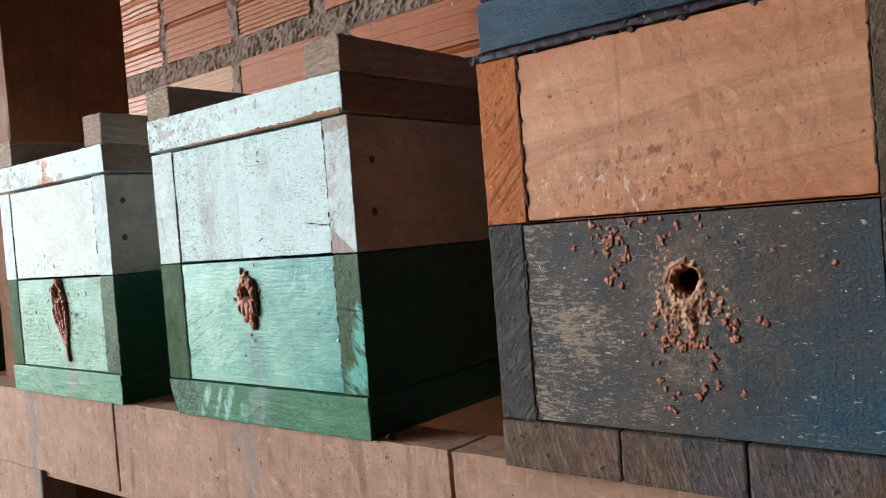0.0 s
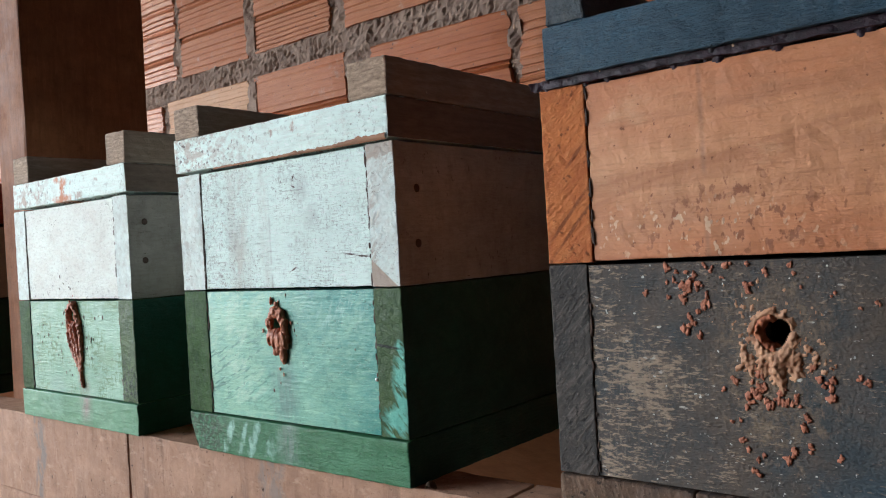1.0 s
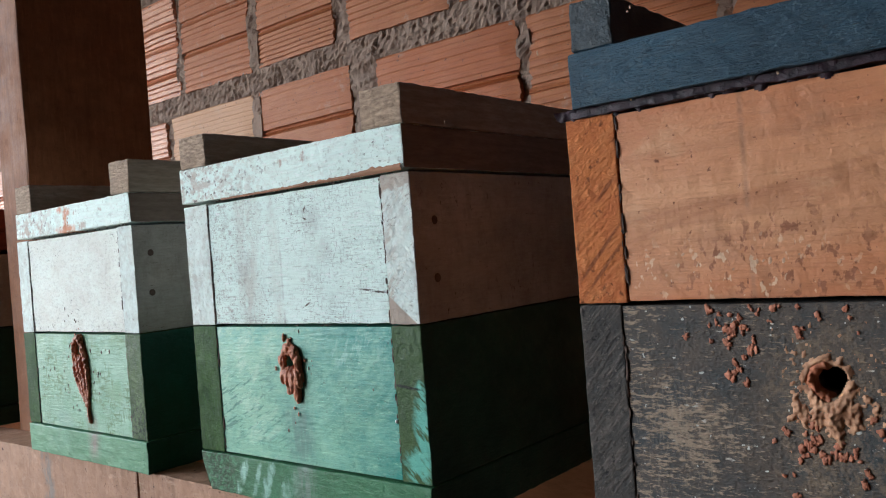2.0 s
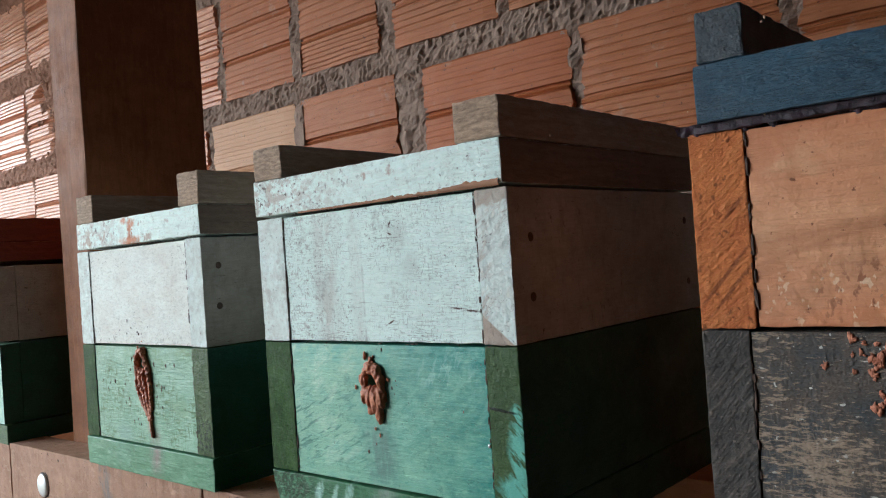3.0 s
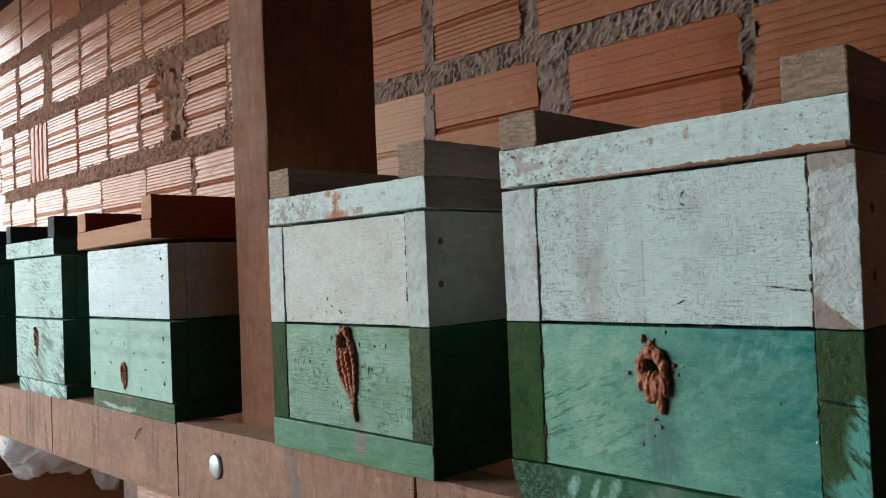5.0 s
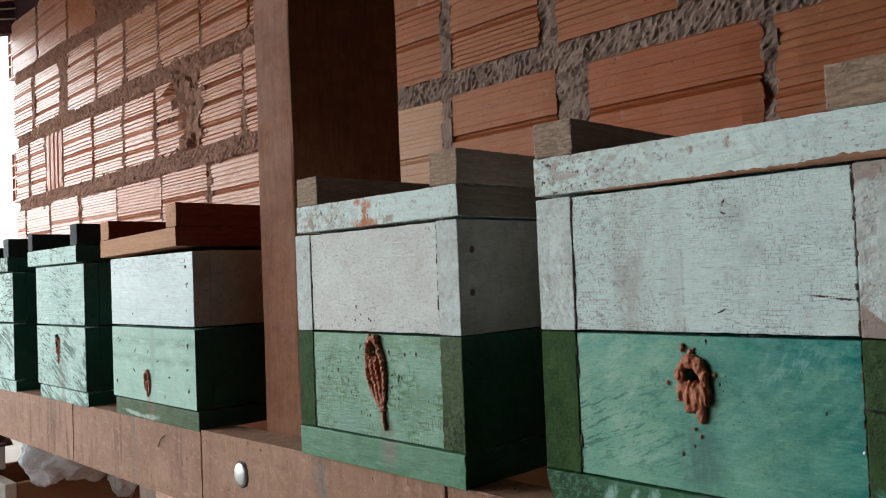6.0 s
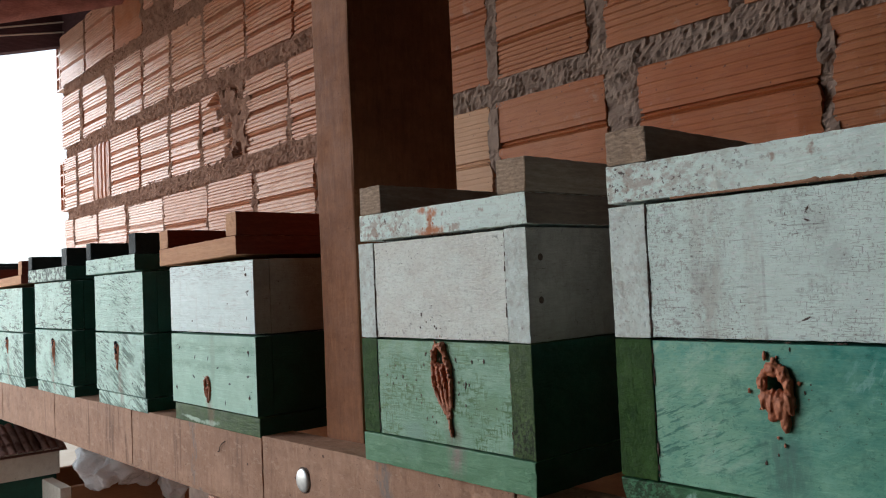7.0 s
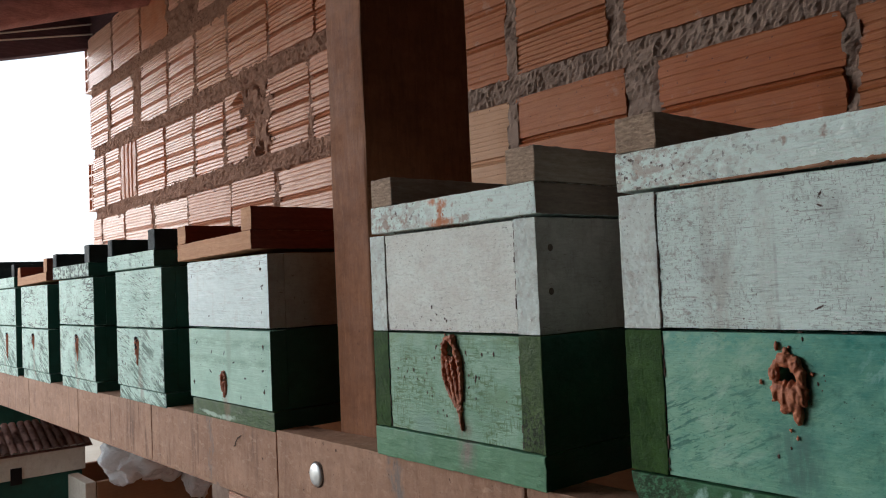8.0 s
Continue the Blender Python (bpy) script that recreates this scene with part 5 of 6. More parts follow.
crust = tagged(part("tar", resin_patch(0.001, 0.2005, 0.186, 0.2045, 0.0007, 0.0004, tar_blobs), TAR, blue, "purple-black tar squeezed out under the lid"), kind="stuff")
crust.location.x = -0.0055
crust = tagged(part("pale_resin", resin_patch(0.04, 0.12, 0.1215, 0.16, 0.0008, 0.0006, pine_crumbs), resin("pale_resin", (0.62, 0.40, 0.26), (0.36, 0.18, 0.10)), blue, "pale resin flecks"), kind="stuff")
crust.location.x = -0.0055


bm = bmesh.new()
flecks(bm, 0.10, 0.210, 0.062, 0.004, 34, 71, 0.0006, -0.0022)
flecks(bm, 0.03, 0.218, 0.03, 0.012, 12, 72, 0.0007, -0.0022)
crust = tagged(part("lid_crumbs", bm, WAX, blue), kind="stuff")
crust.location.x = -0.0055
joint_crumbs(blue, [(0.0231, 0.122, 0.0231, 0.199, 24), (0.0198, 0.026, 0.0198, 0.118, 18), (0.1742, 0.122, 0.1742, 0.199, 24), (0.0, 0.0240, 0.196, 0.0240, 24)], 13)

# hives whose front boards cover their full width
def hive_plain(x, w, z0, base, seam, top, lid, lid_top, bl, br, fronts, tops, label, seed, hole_x, hole_z, lean=0.0, run=0.02, lid_y=-0.002, ropes=False):
    h = thing("beehive_box", label, "beehive", (x, 0, z0), "beehives in a row on the shelf")
    upper_front, lower_front, base_mat, upper_side = fronts
    lid_mat, lid_side, bat, bat_end = tops
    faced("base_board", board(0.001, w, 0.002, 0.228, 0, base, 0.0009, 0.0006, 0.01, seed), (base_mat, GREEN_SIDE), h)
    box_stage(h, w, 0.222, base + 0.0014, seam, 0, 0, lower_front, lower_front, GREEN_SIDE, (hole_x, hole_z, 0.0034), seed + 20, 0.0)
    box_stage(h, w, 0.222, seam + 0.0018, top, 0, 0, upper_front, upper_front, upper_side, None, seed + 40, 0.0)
    hive_top(h, 0.222, top + 0.002, lid_top, lid[0], lid[1], bl, br, lid_mat, lid_side, bat, bat_end, seed + 60, lid_y, lean)

    def small_run(px, pz):
        if math.hypot(px - hole_x, pz - hole_z) < 0.0030:
            return -1
        f = (pz - hole_z + run) / (run + 0.006)
        m = (0.0018 + 0.0062 * min(1.0, max(0.0, f)) - abs(px - hole_x)) / 0.004 - (6 if f < 0 else 0) - max(0.0, pz - hole_z - 0.003) * 400 + 0.25 * blobs(px, pz, seed, 240, 110)
        return 0.003 * min(1.0, m) * max(0.30, 0.35 + 1.0 * (1 - 2.6 * abs(blobs(px, pz, seed + 2, 420, 70))))

    if ropes:
        cords = [(0.0, 0.0075, 0.0040, 0.0022, 0.004)]
        for i, bends in enumerate((((-0.0040, 0.0040), (-0.0058, -0.0040), (-0.0030, -0.0150)), ((0.0002, -0.0050), (0.0006, -0.0120), (0.0010, -0.0210)), ((0.0040, 0.0040), (0.0056, -0.0060), (0.0040, -0.0180)))):
            cords += rope(bends, 0.0021, 0.0013, seed + i, 0.0042)
        resin_petals(h, hole_x, hole_z, cords, 4, seed, "small ropy orange-red resin run", 0.6)
        return h
    bm = resin_patch(hole_x - 0.012, hole_x + 0.012, hole_z - run - 0.004, hole_z + 0.010, 0.0008, 0.0, small_run)
    part("resin_entrance", bm, PROPOLIS, h, "small red-brown resin run")
    bm = bmesh.new()
    for i in range(4):
        lump(bm, hole_x + 0.0024 * math.sin(i * 2.4 + seed), -0.0014, hole_z + 0.007 - 0.0040 * i, 0.0022, 0.0022, 0.0032, seed + i, 0.5, 2, 2.2)
    part("dark_resin", bm, TAR, h, "blackened old resin")
    bm = bmesh.new()
    flecks(bm, w / 2, (base + seam) / 2, 0.055, 0.022, 20, seed + 9, 0.0010, -0.0002)
    flecks(bm, w * 0.9, (top + base) / 2, 0.006, 0.035, 3, seed + 10, 0.0010, -0.0002)
    tagged(part("dirt", bm, RUST, h), kind="stuff")
    return h


WOOD_TOP = (ORANGE_WOOD, RED_WOOD, RED_WOOD, ORANGE_WOOD)
DARK_TOP = (MINT_PALE, GREEN_SIDE, DARK_BATTEN, DARK_BATTEN)
clean = hive_plain(-0.664, 0.210, 1.196, 0.020, 0.105, 0.186, (-0.020, 0.182), 0.2085, (-0.021, 0.004, 0.2315), (0.158, 0.182, 0.2345), (WHITE_CLEAN, MINT_CLEAN, GREEN_STREAKED, WHITE_SIDE), WOOD_TOP,
           "white over mint beehive with a new orange wood lid", 301, 0.096, 0.048, 0.02, 0.018, -0.004, True)
nails(clean, [(0.194, -0.0003, z, "y") for z in (0.040, 0.088, 0.170)] + [(0.012, -0.0003, 0.040, "y")], 0.0017)
hive_plain(-0.936, 0.184, 1.1935, 0.0185, 0.1035, 0.187, (-0.030, 0.164), 0.211, (-0.030, -0.010, 0.2365), (0.142, 0.166, 0.2395), (MINT_PALE, MINT_PALE, MINT_PALE, GREEN_SIDE), DARK_TOP,
           "pale mint beehive with dark green sides and battens", 401, 0.086, 0.082, 0.0, 0.03)
hive_plain(-1.246, 0.200, 1.190, 0.0175, 0.107, 0.187, (-0.031, 0.184), 0.211, (-0.033, -0.010, 0.2355), (0.160, 0.186, 0.240), (MINT_CRACKED, MINT_PALE, MINT_PALE, GREEN_SIDE), (MINT_CAMO, GREEN_SIDE, DARK_BATTEN, DARK_BATTEN),
           "pale mint beehive with a mottled grey lid and dark sides", 501, 0.105, 0.083, 0.0, 0.035)
hive_plain(-1.532, 0.205, 1.1865, 0.0175, 0.101, 0.186, (-0.020, 0.208), 0.2045, (-0.022, 0.002, 0.226), (0.186, 0.210, 0.2305), (MINT_CRACKED, MINT_PALE, MINT_PALE, GREEN_SIDE), WOOD_TOP,
           "pale mint beehive with a brown wood lid", 601, 0.096, 0.082, 0.02, 0.022)
hive_plain(-1.790, 0.205, 1.184, 0.0175, 0.106, 0.187, (-0.02, 0.205), 0.211, (-0.02, 0.004, 0.236), (0.18, 0.205, 0.238), (MINT_PALE, MINT_PALE, MINT_PALE, GREEN_SIDE), DARK_TOP,
           "pale mint beehive with dark green sides and battens", 701, 0.125, 0.082, 0.0, 0.05)
hive_plain(-2.060, 0.205, 1.181, 0.0175, 0.106, 0.187, (-0.02, 0.205), 0.211, (-0.02, 0.004, 0.255), (0.18, 0.205, 0.258), (MINT_PALE, MINT_PALE, MINT_PALE, GREEN_SIDE), DARK_TOP,
           "pale mint beehive with dark green sides and battens", 801, 0.1, 0.082, 0.0, 0.03)

# ---- small litter on the shelf ----
def wire_of(points, r, seed):
    """A thin uneven strand through a few points."""
    bm = bmesh.new()
    rng = random.Random(seed)
    for p, q in zip(points, points[1:]):
        p, q = Vector(p), Vector(q)
        count = max(2, int((q - p).length / (r * 0.9)))
        for k in range(count):
            c = p.lerp(q, k / count)
            lump(bm, c.x, c.y, c.z, r * rng.uniform(0.8, 1.2), r, r * rng.uniform(0.8, 1.2), k, 0.3, 1)
    return bm


twig = thing("twig", "thin curled brown twig stuck to the shelf beam", "twig", (-0.543, 0.0025, 1.1765))
part("stem", wire_of(((-0.010, 0, -0.007), (-0.007, 0, -0.006), (-0.003, -0.001, -0.001), (0.003, -0.001, 0.004), (0.009, 0, 0.007)), 0.0006, 5), RUST, twig)
leaf = thing("dry_leaf", "small curled dry leaf on the shelf beam", "leaf", (0.217, 0.004, 1.2005))
bm = bmesh.new()
curl = [[bm.verts.new((0.007 * u - 0.0035, 0.004 * math.cos(2.6 * v) * (1 - (2 * u - 1) ** 2), 0.0045 * math.sin(2.6 * v) * (1 - (2 * u - 1) ** 2))) for v in [j / 6 for j in range(7)]] for u in [i / 8 for i in range(9)]]
for i in range(8):
    for j in range(6):
        bm.faces.new((curl[i][j], curl[i + 1][j], curl[i + 1][j + 1], curl[i][j + 1])).smooth = True
bmesh.ops.solidify(bm, geom=bm.faces[:], thickness=0.0004)
part("blade", bm, BROWN_END, leaf)

# ---- things under the shelf ----
lower = structure("lower_shelf", board(-2.5, -0.9, -0.3, 0.5, 0.69, 0.72, 0.003), BEAM, "plain lower wooden shelf under the beehives", "shelf")
for x in (-2.4, -1.05):
    for y in (-0.25, 0.45):
        structure("shelf_leg", board(x - 0.03, x + 0.03, y - 0.03, y + 0.03, 0.0, 0.69, 0.003), BEAM, "plain wooden leg of the lower shelf", "leg")

house = thing("house_beehive", "small house-shaped beehive with cream walls and a tiled roof", "beehive", (-1.6, 0.0, 0.72))
part("body", board(-0.19, 0.0, -0.26, 0.13, 0.0, 0.247, 0.002), GREEN_SIDE, house, "dark green lower box")
bm = board(-0.188, 0.004, -0.255, 0.136, 0.247, 0.305, 0.002, 0.0006, 0.015, 3)
part("wall", bm, CREAM, house, "cream painted band under the roof")
# black block on the wall; the hole's inner darkness is its colour
part("entrance", board(-0.01, 0.0055, -0.014, 0.008, 0.237, 0.272, 0.001), BLACK, house, "square black block standing for the dark entrance hole")
bm = bmesh.new()
vs = [bm.verts.new(p) for p in ((0.012, -0.29, 0.297), (-0.094, -0.29, 0.345), (-0.2, -0.29, 0.297), (0.012, 0.15, 0.297), (-0.094, 0.15, 0.345), (-0.2, 0.15, 0.297))]
for f in ((0, 1, 2), (5, 4, 3), (0, 3, 4, 1), (1, 4, 5, 2), (0, 2, 5, 3)):
    bm.faces.new([vs[k] for k in f])
bmesh.ops.recalc_face_normals(bm, faces=bm.faces[:])
roof = part("roof", bm, MINI_TILE, house)
bm = bmesh.new()
tile_rows = []
for i in range(5):
    u = i / 4
    tile_rows.append([bm.verts.new((-0.040 * u, 0.0075 * math.cos(a), 0.0180 * u + 0.0055 * math.sin(a) + 0.002 * (1 - u))) for a in [math.pi * k / 6 for k in range(7)]])
for i in range(4):
    for k in range(6):
        bm.faces.new((tile_rows[i][k], tile_rows[i][k + 1], tile_rows[i + 1][k + 1], tile_rows[i + 1][k]))
for f in bm.faces:
    f.smooth = True
bmesh.ops.solidify(bm, geom=bm.faces[:], thickness=0.0014)
tile_mesh = bpy.data.meshes.new("roof_tile")
bm.to_mesh(tile_mesh)
bm.free()
tile_mesh.materials.append(MINI_TILE)
rng = random.Random(8)
for r in range(3):
    for k in range(27):
        t = new("roof_tile", tile_mesh)
        t.parent = roof
        t.location = (0.014 - 0.0355 * r, -0.283 + 0.0163 * k, 0.2985 + 0.0160 * r + 0.0012 * r)
        t.rotation_euler = (0, 0, rng.uniform(-0.05, 0.05))

green_hive = thing("beehive_box", "dark green wooden beehive on the lower shelf", "beehive", (-2.25, -0.15, 0.72))
part("body", board(0, 0.21, 0, 0.34, 0, 0.36, 0.003, 0.0008, 0.02, 5), GREEN_SIDE, green_hive)
part("lid", board(-0.01, 0.22, -0.01, 0.35, 0.361, 0.383, 0.003, 0.0008, 0.02, 6), GREEN_SIDE, green_hive)

crate = thing("open_box", "open cream-fronted wooden box with cardboard-brown sides", "box", (-1.71, 0.10, 0.72))
part("front_board", board(0, 0.236, 0, 0.022, 0, 0.240, 0.002, 0.0007, 0.015, 2), CREAM, crate)
part("side_board", board(0.220, 0.236, 0.023, 0.275, 0, 0.238, 0.002, 0.0007, 0.015, 3), CARD, crate, "brown side")
part("side_board", board(0, 0.016, 0.023, 0.275, 0, 0.238, 0.002, 0.0007, 0.015, 4), CARD, crate, "brown side")
part("back_board", board(0.0165, 0.2195, 0.26, 0.275, 0, 0.238, 0.002, 0.0007, 0.015, 5), CARD, crate, "brown back")
part("bottom", board(0.0165, 0.2195, 0.023, 0.259, 0, 0.012, 0.001), CARD, crate)


def bag(name, at, size, seed, label):
    """Crumpled film: flat facets meeting in sharp creases."""
    bm = bmesh.new()
    bmesh.ops.create_icosphere(bm, subdivisions=6, radius=1.0)
    off = Vector((seed * 3.3, seed * 7.1, seed * 1.7))
    for v in bm.verts:
        p = v.co.copy()
        bend = p + noise.noise_vector(p * 1.3 + off) * 0.35
        big = noise.voronoi(bend * 1.25 + off)[0]
        small = noise.voronoi(bend * 2.9 + off * 1.7)[0]
        k = 0.50 + 0.62 * big[0] + 0.20 * small[0] + 0.22 * noise.noise(p * 0.9 + off)
        v.co = Vector((p.x * size[0] * k, p.y * size[1] * k, p.z * size[2] * k)) * 1.08
    ob = thing(name, label, "bag", at)
    for f in bm.faces:
        f.smooth = True
    part("film", bm, BAG, ob)
    return ob


bag("plastic_bag", (-1.472, 0.198, 0.997), (0.042, 0.062, 0.050), 3, "crumpled translucent white plastic bag over the box edge")
bag("plastic_bag", (-1.470, 0.262, 0.976), (0.036, 0.046, 0.038), 5, "crumpled clear plastic bag over the box edge")
bag("plastic_bag", (-1.466, 0.342, 0.930), (0.022, 0.036, 0.045), 8, "small hanging scrap of white plastic bag")


# ---- brick wall ----
def brick_mesh(length, height, seed, thick=0.09, hollow=False, clay=BRICK, bands=3, rib=0.0012, groove=0.0048):
    """A ribbed hollow clay block: bands of fine ribs along it, parted by deeper grooves with proud lips."""
    rng = random.Random(seed)
    prof = []
    cuts = [0.0] + [height * (k + rng.uniform(-0.10, 0.10)) / bands for k in range(1, bands)] + [height]
    if bands == 2:
        cuts[1] = height * 0.63 if seed % 3 else height * 0.52
    for b in range(bands):
        z0, z1 = cuts[b] + (0.0055 if b else 0.0), cuts[b + 1] - (0.0055 if b < bands - 1 else 0.0)
        count = max(2, round((z1 - z0) / rng.uniform(0.0085, 0.0125)))
        lift = rng.uniform(-0.0008, 0.0010)
        for i in range(count):
            a, c = z0 + (z1 - z0) * i / count, z0 + (z1 - z0) * (i + 1) / count
            deep = rib * rng.uniform(0.35, 1.3)
            prof += [(lift, a), (lift + rng.uniform(0, 0.0004), a + 0.60 * (c - a)), (lift + deep, a + 0.74 * (c - a)), (lift + deep * 0.8, a + 0.90 * (c - a))]
        if b < bands - 1:
            g = groove * rng.uniform(0.45, 1.3)
            prof += [(lift - 0.0010, z1), (g * 0.9, z1 + 0.0020), (g * 0.25, z1 + 0.0048), (g * 0.35, z1 + 0.0058), (g, z1 + 0.0078), (g * 0.8, z1 + 0.0098), (-0.0010, z1 + 0.0108)]
    prof.append((0.0, height))
    cols = 9
    bm = bmesh.new()
    grid = []
    off = Vector((seed * 1.7, seed * 0.9, seed * 2.1))
    for c in range(cols + 1):
        x = length * c / cols
        edge = c in (0, cols)
        col = []
        for i, (y, z) in enumerate(prof):
            dx = 0.0060 * noise.noise(Vector((c, z * 45, 0)) + off) + 0.004 * noise.noise(Vector((c, z * 150, 4)) + off) if edge else 0
            if edge and y > 0.003:
                dx += (0.006 if c == 0 else -0.006) * rng.uniform(0.2, 1.0)
            dy = 0.0014 * noise.noise(Vector((x * 20, z * 25, 3)) + off) + 0.005 * max(0.0, noise.noise(Vector((x * 34, z * 34, 9)) + off) - 0.30)
            dz = 0.0016 * noise.noise(Vector((x * 30, z * 9, 7)) + off) if i in (0, len(prof) - 1) else 0.0009 * noise.noise(Vector((x * 16, 2, z * 40)) + off)
            col.append(bm.verts.new((x + dx, y + dy + (0.002 if edge else 0), z + dz)))
        grid.append(col)
    for c in range(cols):
        for i in range(len(prof) - 1):
            bm.faces.new((grid[c][i], grid[c + 1][i], grid[c + 1][i + 1], grid[c][i + 1]))
    rim = [v for v in grid[0]] + [grid[c][-1] for c in range(1, cols)] + grid[cols][::-1] + [grid[c][0] for c in range(cols - 1, 0, -1)]
    if not hollow:
        back = [bm.verts.new((v.co.x, thick, v.co.z)) for v in rim]
        for i in range(len(rim)):
            j = (i + 1) % len(rim)
            bm.faces.new((rim[i], rim[j], back[j], back[i]))
        bm.faces.new(back)
    else:
        for y0, y1 in ((0.0075, 0.014), (0.040, 0.048), (0.082, 0.09)):
            board(0.001, length, y0, y1, 0, height, 0.0, into=bm)
        for z in (0.0, height / 4, height / 2, height * 0.75, height):
            board(0.001, length, 0.008, 0.089, max(0, z - 0.004), min(height, z + 0.004), 0.0, into=bm)
    bmesh.ops.recalc_face_normals(bm, faces=bm.faces[:])
    me = bpy.data.meshes.new("brick")
    bm.to_mesh(me)
    bm.free()
    me.materials.append(clay)
    return me


wall = structure("wall_north", board(WALL_END + 0.06, 3.32, WALL_Y + 0.085, WALL_Y + 0.12, 0.0, 2.5, 0.0), MORTAR, "rough wall of ribbed orange hollow clay bricks with thick mortar", "wall")
COURSES = [(0.955, 0.2), (1.203, 0.2), (1.452, 0.205), (1.700, 0.203), (1.948, 0.205), (2.196, 0.205), (2.44, 0.12)]
rng = random.Random(21)
bricks = []
joints = {2: [-3.10, -2.985, -2.71, -2.43, -2.135, -1.825, -1.545, -1.25, -0.965, -0.682, -0.385, -0.105, 0.175, 0.46, 0.75, 1.04, 1.3],
          3: [-3.08, -2.92, -2.745, -2.565, -2.303, -2.065, -1.85, -1.60, -1.37, -1.14, -0.91, -0.675, -0.440, -0.213, 0.03, 0.26, 0.49, 0.72, 0.95, 1.18, 1.3],
          4: [-3.10, -2.86, -2.60, -2.52, -2.265, -2.045, -1.81, -1.565, -1.33, -1.10, -0.87, -0.64, -0.41, -0.18, 0.05, 0.28, 0.51, 0.74, 0.97, 1.2],
          5: [-3.10, -2.80, -2.50, -2.26, -2.02, -1.78, -1.54, -1.30, -1.06, -0.82, -0.58, -0.34, -0.10, 0.14, 0.38, 0.62, 0.86, 1.1]}
for ci, (z0, h) in enumerate(COURSES):
    js = joints.get(ci)
    if js is None:
        js = [WALL_END + rng.uniform(0, 0.1)]
        while js[-1] < 1.1:
            js.append(js[-1] + (0.29 if ci % 2 == 0 else 0.235) + rng.uniform(-0.01, 0.01))
    for a, b in zip(js, js[1:]):
        gap = {(2, -0.385): 0.060, (2, -0.105): 0.012, (3, -0.440): 0.034, (3, -0.675): 0.020}.get((ci, b), rng.uniform(0.014, 0.026) if b > -1.3 else rng.uniform(0.009, 0.020))
        length = b - a - gap
        if length < 0.075 or (ci == 6 and a < -2.42):
            continue
        raised = 0.075 if ci == 5 and a == -2.26 else 0.0
        bricks.append((a + 0.004, z0 + raised + rng.uniform(-0.003, 0.003), length, h - raised + rng.uniform(-0.004, 0.002), a < WALL_END + 0.03))

meshes = {}
for x, z, length, h, end in bricks:
    # paler clay towards the open end, with some of its glare painted in
    pale = rng.random() < (1.0 if x < -1.3 else 0.5 if x < -1.0 else 0.0)
    buff = -1.0 < x < -0.9 and 1.4 < z < 1.5
    clay = (BRICK_WARM if x > -1.95 + rng.uniform(-0.3, 0.3) else BRICK_PALE) if pale else BRICK_BUFF if buff else BRICK
    low_row = z < 1.66
    bands = 2 if low_row else 3 if z > 2.1 or not pale else 4
    rib = (0.0028 if low_row else 0.0022 if z > 2.1 else 0.0046) if pale else 0.0008 if low_row and x < -0.2 else 0.0018
    key = (int(length / 0.006) * 0.5, round(h / 0.01), rng.randrange(3), end, clay.name, bands, rib)
    if key not in meshes:
        meshes[key] = brick_mesh(key[0] * 0.012, h, len(meshes) + 1, 0.09, end, clay, bands, rib, 0.0095 if pale else 0.0050)
    ob = new("brick", meshes[key])
    ob.parent = wall
    ob.location = (x, WALL_Y + rng.uniform(-0.003, 0.003), z)
    if abs(x + 2.741) < 0.01 and 1.68 < z < 1.72:
        ob.data = brick_mesh(0.2, 0.15, 91, clay=BRICK_PALE, bands=4, rib=0.003, groove=0.008)
        ob.location = (x + 0.155, WALL_Y, z)
        ob.rotation_euler = (0, radians(-90), 0)
        continue
    if -2.52 < x < -2.4 and 2.18 < z < 2.22:
        ob.data = brick_mesh(length, h, 92, clay=BRICK_WARM, bands=1, rib=0.0002, groove=0.0)
    if abs(x + 1.846) < 0.01 and 1.68 < z < 1.72:
        ob.data = ob.data.copy()
        for v in ob.data.vertices:
            low = noise.noise(Vector((0, v.co.z * 26, 5)))
            if v.co.y < 0.02 and v.co.x > 0.150 + 0.09 * low - 0.05 * (v.co.z > 0.13):
                v.co.y += 0.020 + 0.010 * noise.noise(v.co * 45)
                v.co.x += 0.006 * noise.noise(v.co * 60)
    ob.rotation_euler = (rng.uniform(-0.006, 0.006), rng.uniform(-0.008, 0.008), rng.uniform(-0.008, 0.008))



def cell_block(w, h, d):
    """The open end of a hollow block: thin clay webs round square cells."""
    bm = bmesh.new()
    for x in (0.0, w / 2 - 0.003, w - 0.006):
        board(x, x + 0.006, 0, d, 0, h, 0.0, into=bm)
    for i in range(5):
        z = i * (h - 0.007) / 4
        for x0, x1 in ((0.0061, w / 2 - 0.0031), (w / 2 + 0.0031, w - 0.0061)):
            board(x0, x1, 0.0005, d, z, z + 0.007, 0.0, into=bm)
    me = bpy.data.meshes.new("brick")
    bm.to_mesh(me)
    bm.free()
    me.materials.append(BRICK_PALE)
    return me


cells = cell_block(0.085, 0.2, 0.16)
for z, dx in ((1.203, 0.0), (1.70, 0.012), (2.196, -0.004)):
    ob = new("brick", cells)
    ob.parent = wall
    ob.location = (WALL_END - 0.088 + dx, WALL_Y + 0.012, z)

# rough mortar between the bricks, one uneven sheet just behind their faces, smeared over broken corners
SMEARS = ((-1.66, 1.815, 0.095, 0.095), (-2.16, 2.235, 0.14, 0.050), (-2.42, 2.19, 0.06, 0.035), (-1.47, 2.02, 0.04, 0.05))


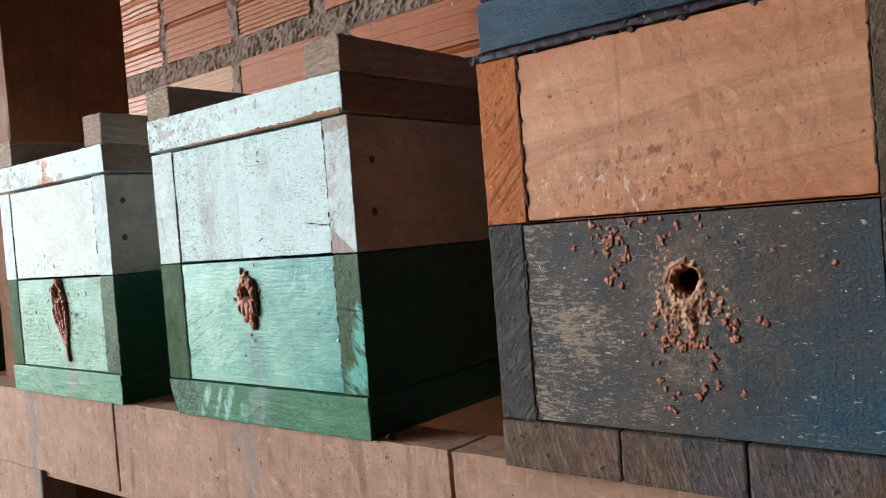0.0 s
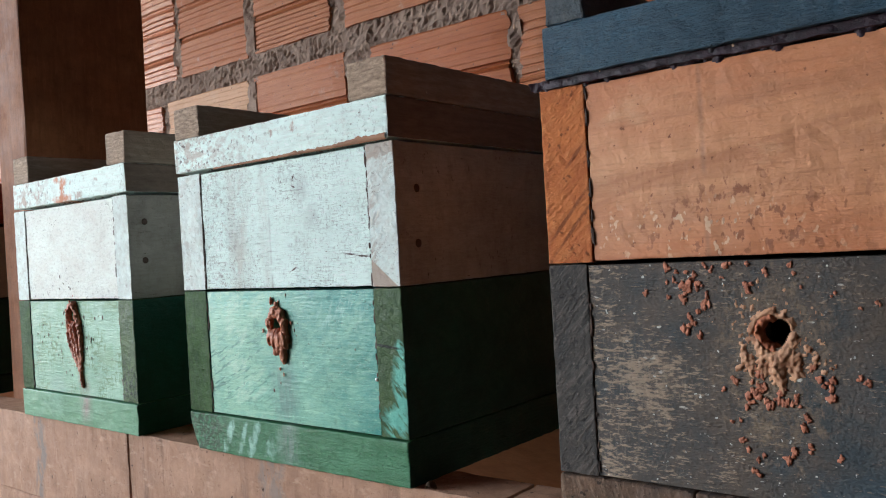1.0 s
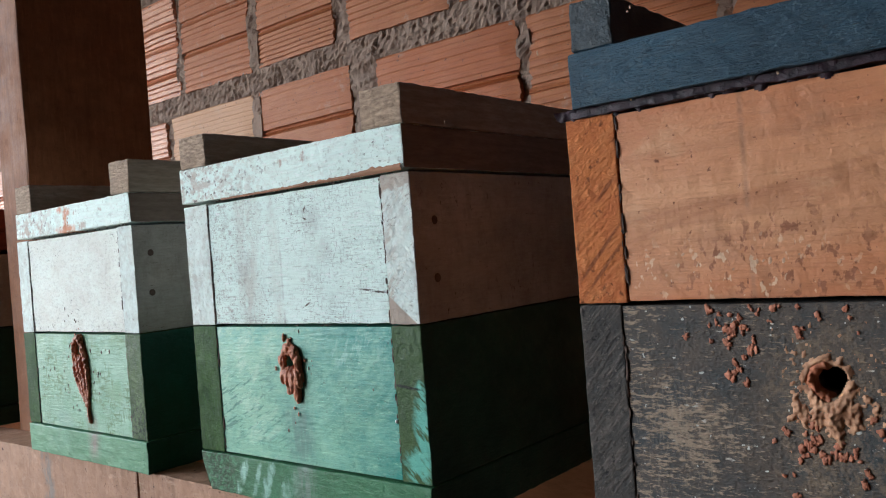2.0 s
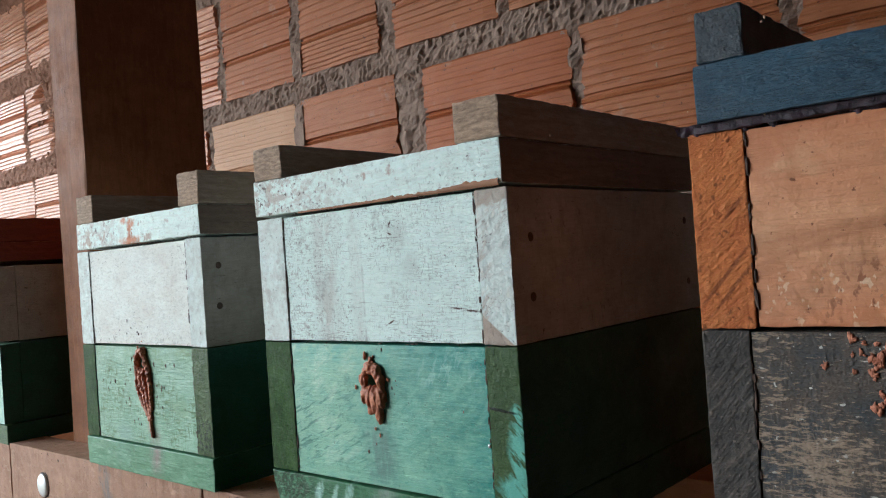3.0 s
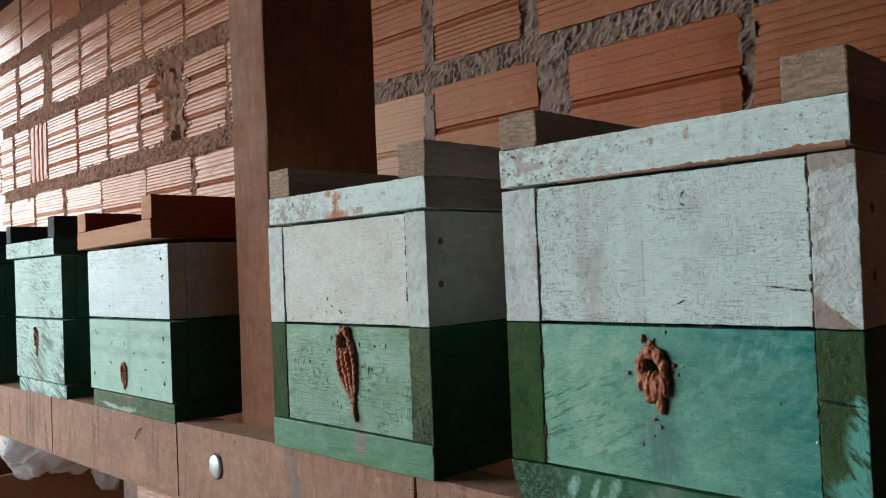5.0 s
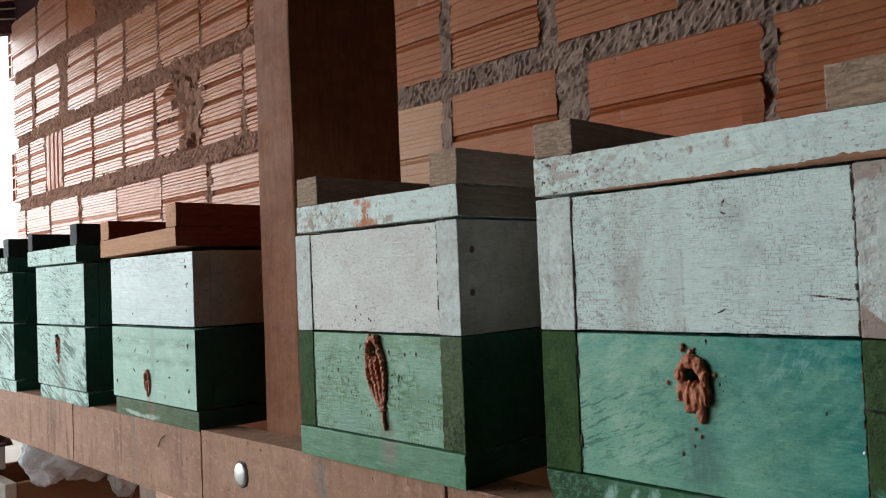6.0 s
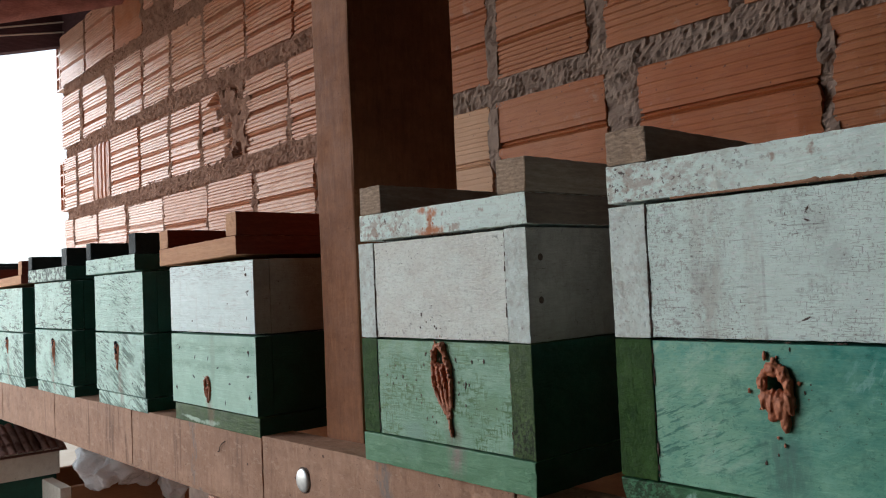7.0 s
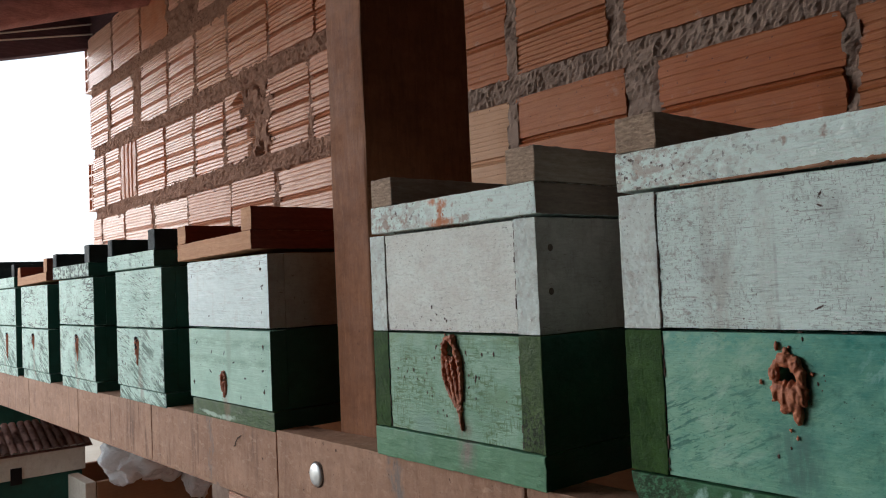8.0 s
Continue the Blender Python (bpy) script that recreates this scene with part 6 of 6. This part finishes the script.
def mortar_sheet(x0, x1, z0, z1, step, mat, ragged):
    """ragged: how far the mortar's edge wanders over the bricks."""
    nx, nz = int((x1 - x0) / step), int((z1 - z0) / step)
    verts, faces = [], []
    for j in range(nz + 1):
        z = z0 + (z1 - z0) * j / nz
        row = [b for b in bricks if b[1] - 0.03 < z < b[1] + b[3] + 0.03 and b[0] < x1 and b[0] + b[2] > x0]
        bed = any(zc - 0.047 < z < zc + 0.004 for zc, hc in COURSES)
        for i in range(nx + 1):
            x = x0 + (x1 - x0) * i / nx
            p = Vector((x, 0, z))
            m = 0.0065 + (ragged * max(-0.004, noise.noise(p * 32) + 0.5 * noise.noise(p * 90)) if ragged else 0.0)
            inside = any(bx + m < x < bx + bl - m and bz + m < z < bz + bh - m for bx, bz, bl, bh, end in row)
            if inside and ragged:
                inside = not any(math.hypot((x - cx) / rx, (z - cz) / rz) < 1.0 + 0.9 * noise.noise(p * 24) + 0.4 * noise.noise(p * 75) for cx, cz, rx, rz in SMEARS)
            if inside:
                d = 0.03
            elif bed:
                d = 0.004 + 0.005 * noise.noise(p * 14) + 0.003 * noise.noise(p * 70) + 0.0036 * noise.noise(Vector((x * 230, 0, z * 120))) + 0.0030 * noise.noise(p * 330)
                d = max(d, -0.004) - (0.004 if ragged else 0.0)
            else:
                d = 0.0055 + 0.010 * noise.noise(p * 11) + 0.006 * noise.noise(p * 55) + 0.003 * noise.noise(p * 200)
                d = max(d, 0.0) + (0.006 * noise.noise(p * 40) if ragged else 0.0)
            verts.append((x, WALL_Y + d, z))
    for j in range(nz):
        for i in range(nx):
            k = j * (nx + 1) + i
            faces.append((k, k + 1, k + nx + 2, k + nx + 1))
    me = bpy.data.meshes.new("mortar")
    me.from_pydata(verts, [], faces)
    me.materials.append(mat)
    ob = new("mortar", me)
    ob.parent = wall
    return tagged(ob, "lumpy grey-brown mortar", "", "", "stuff")


mortar_sheet(-1.2, 0.7, 1.1, 2.45, 0.0045, MORTAR, 0.0)
mortar_sheet(-2.36, -1.2, 1.1, 2.45, 0.005, MORTAR_BROWN, 0.020)
mortar_sheet(WALL_END + 0.05, -2.36, 1.1, 2.396, 0.005, MORTAR_BROWN, 0.020)

bag("plastic_scrap", (WALL_END - 0.125, WALL_Y + 0.055, 2.335), (0.028, 0.030, 0.060), 11, "torn scrap of white plastic hanging at the wall's end")

# brick pier under the shelf
pier = thing("brick_pier", "short stack of ribbed clay bricks under the shelf", "pier", (-1.01, 0.2, 0.0))
pier_mesh = brick_mesh(0.255, 0.19, 77, 0.19, clay=BRICK_PALE, bands=2, rib=0.0022)
for i in range(5):
    ob = new("brick", pier_mesh)
    ob.parent = pier
    ob.location = (0, 0, 0.002 + i * 0.203)
    part("mortar_joint", board(0.004, 0.248, 0.005, 0.185, 0.19 + i * 0.203, 0.204 + i * 0.203, 0.002), MORTAR, pier)
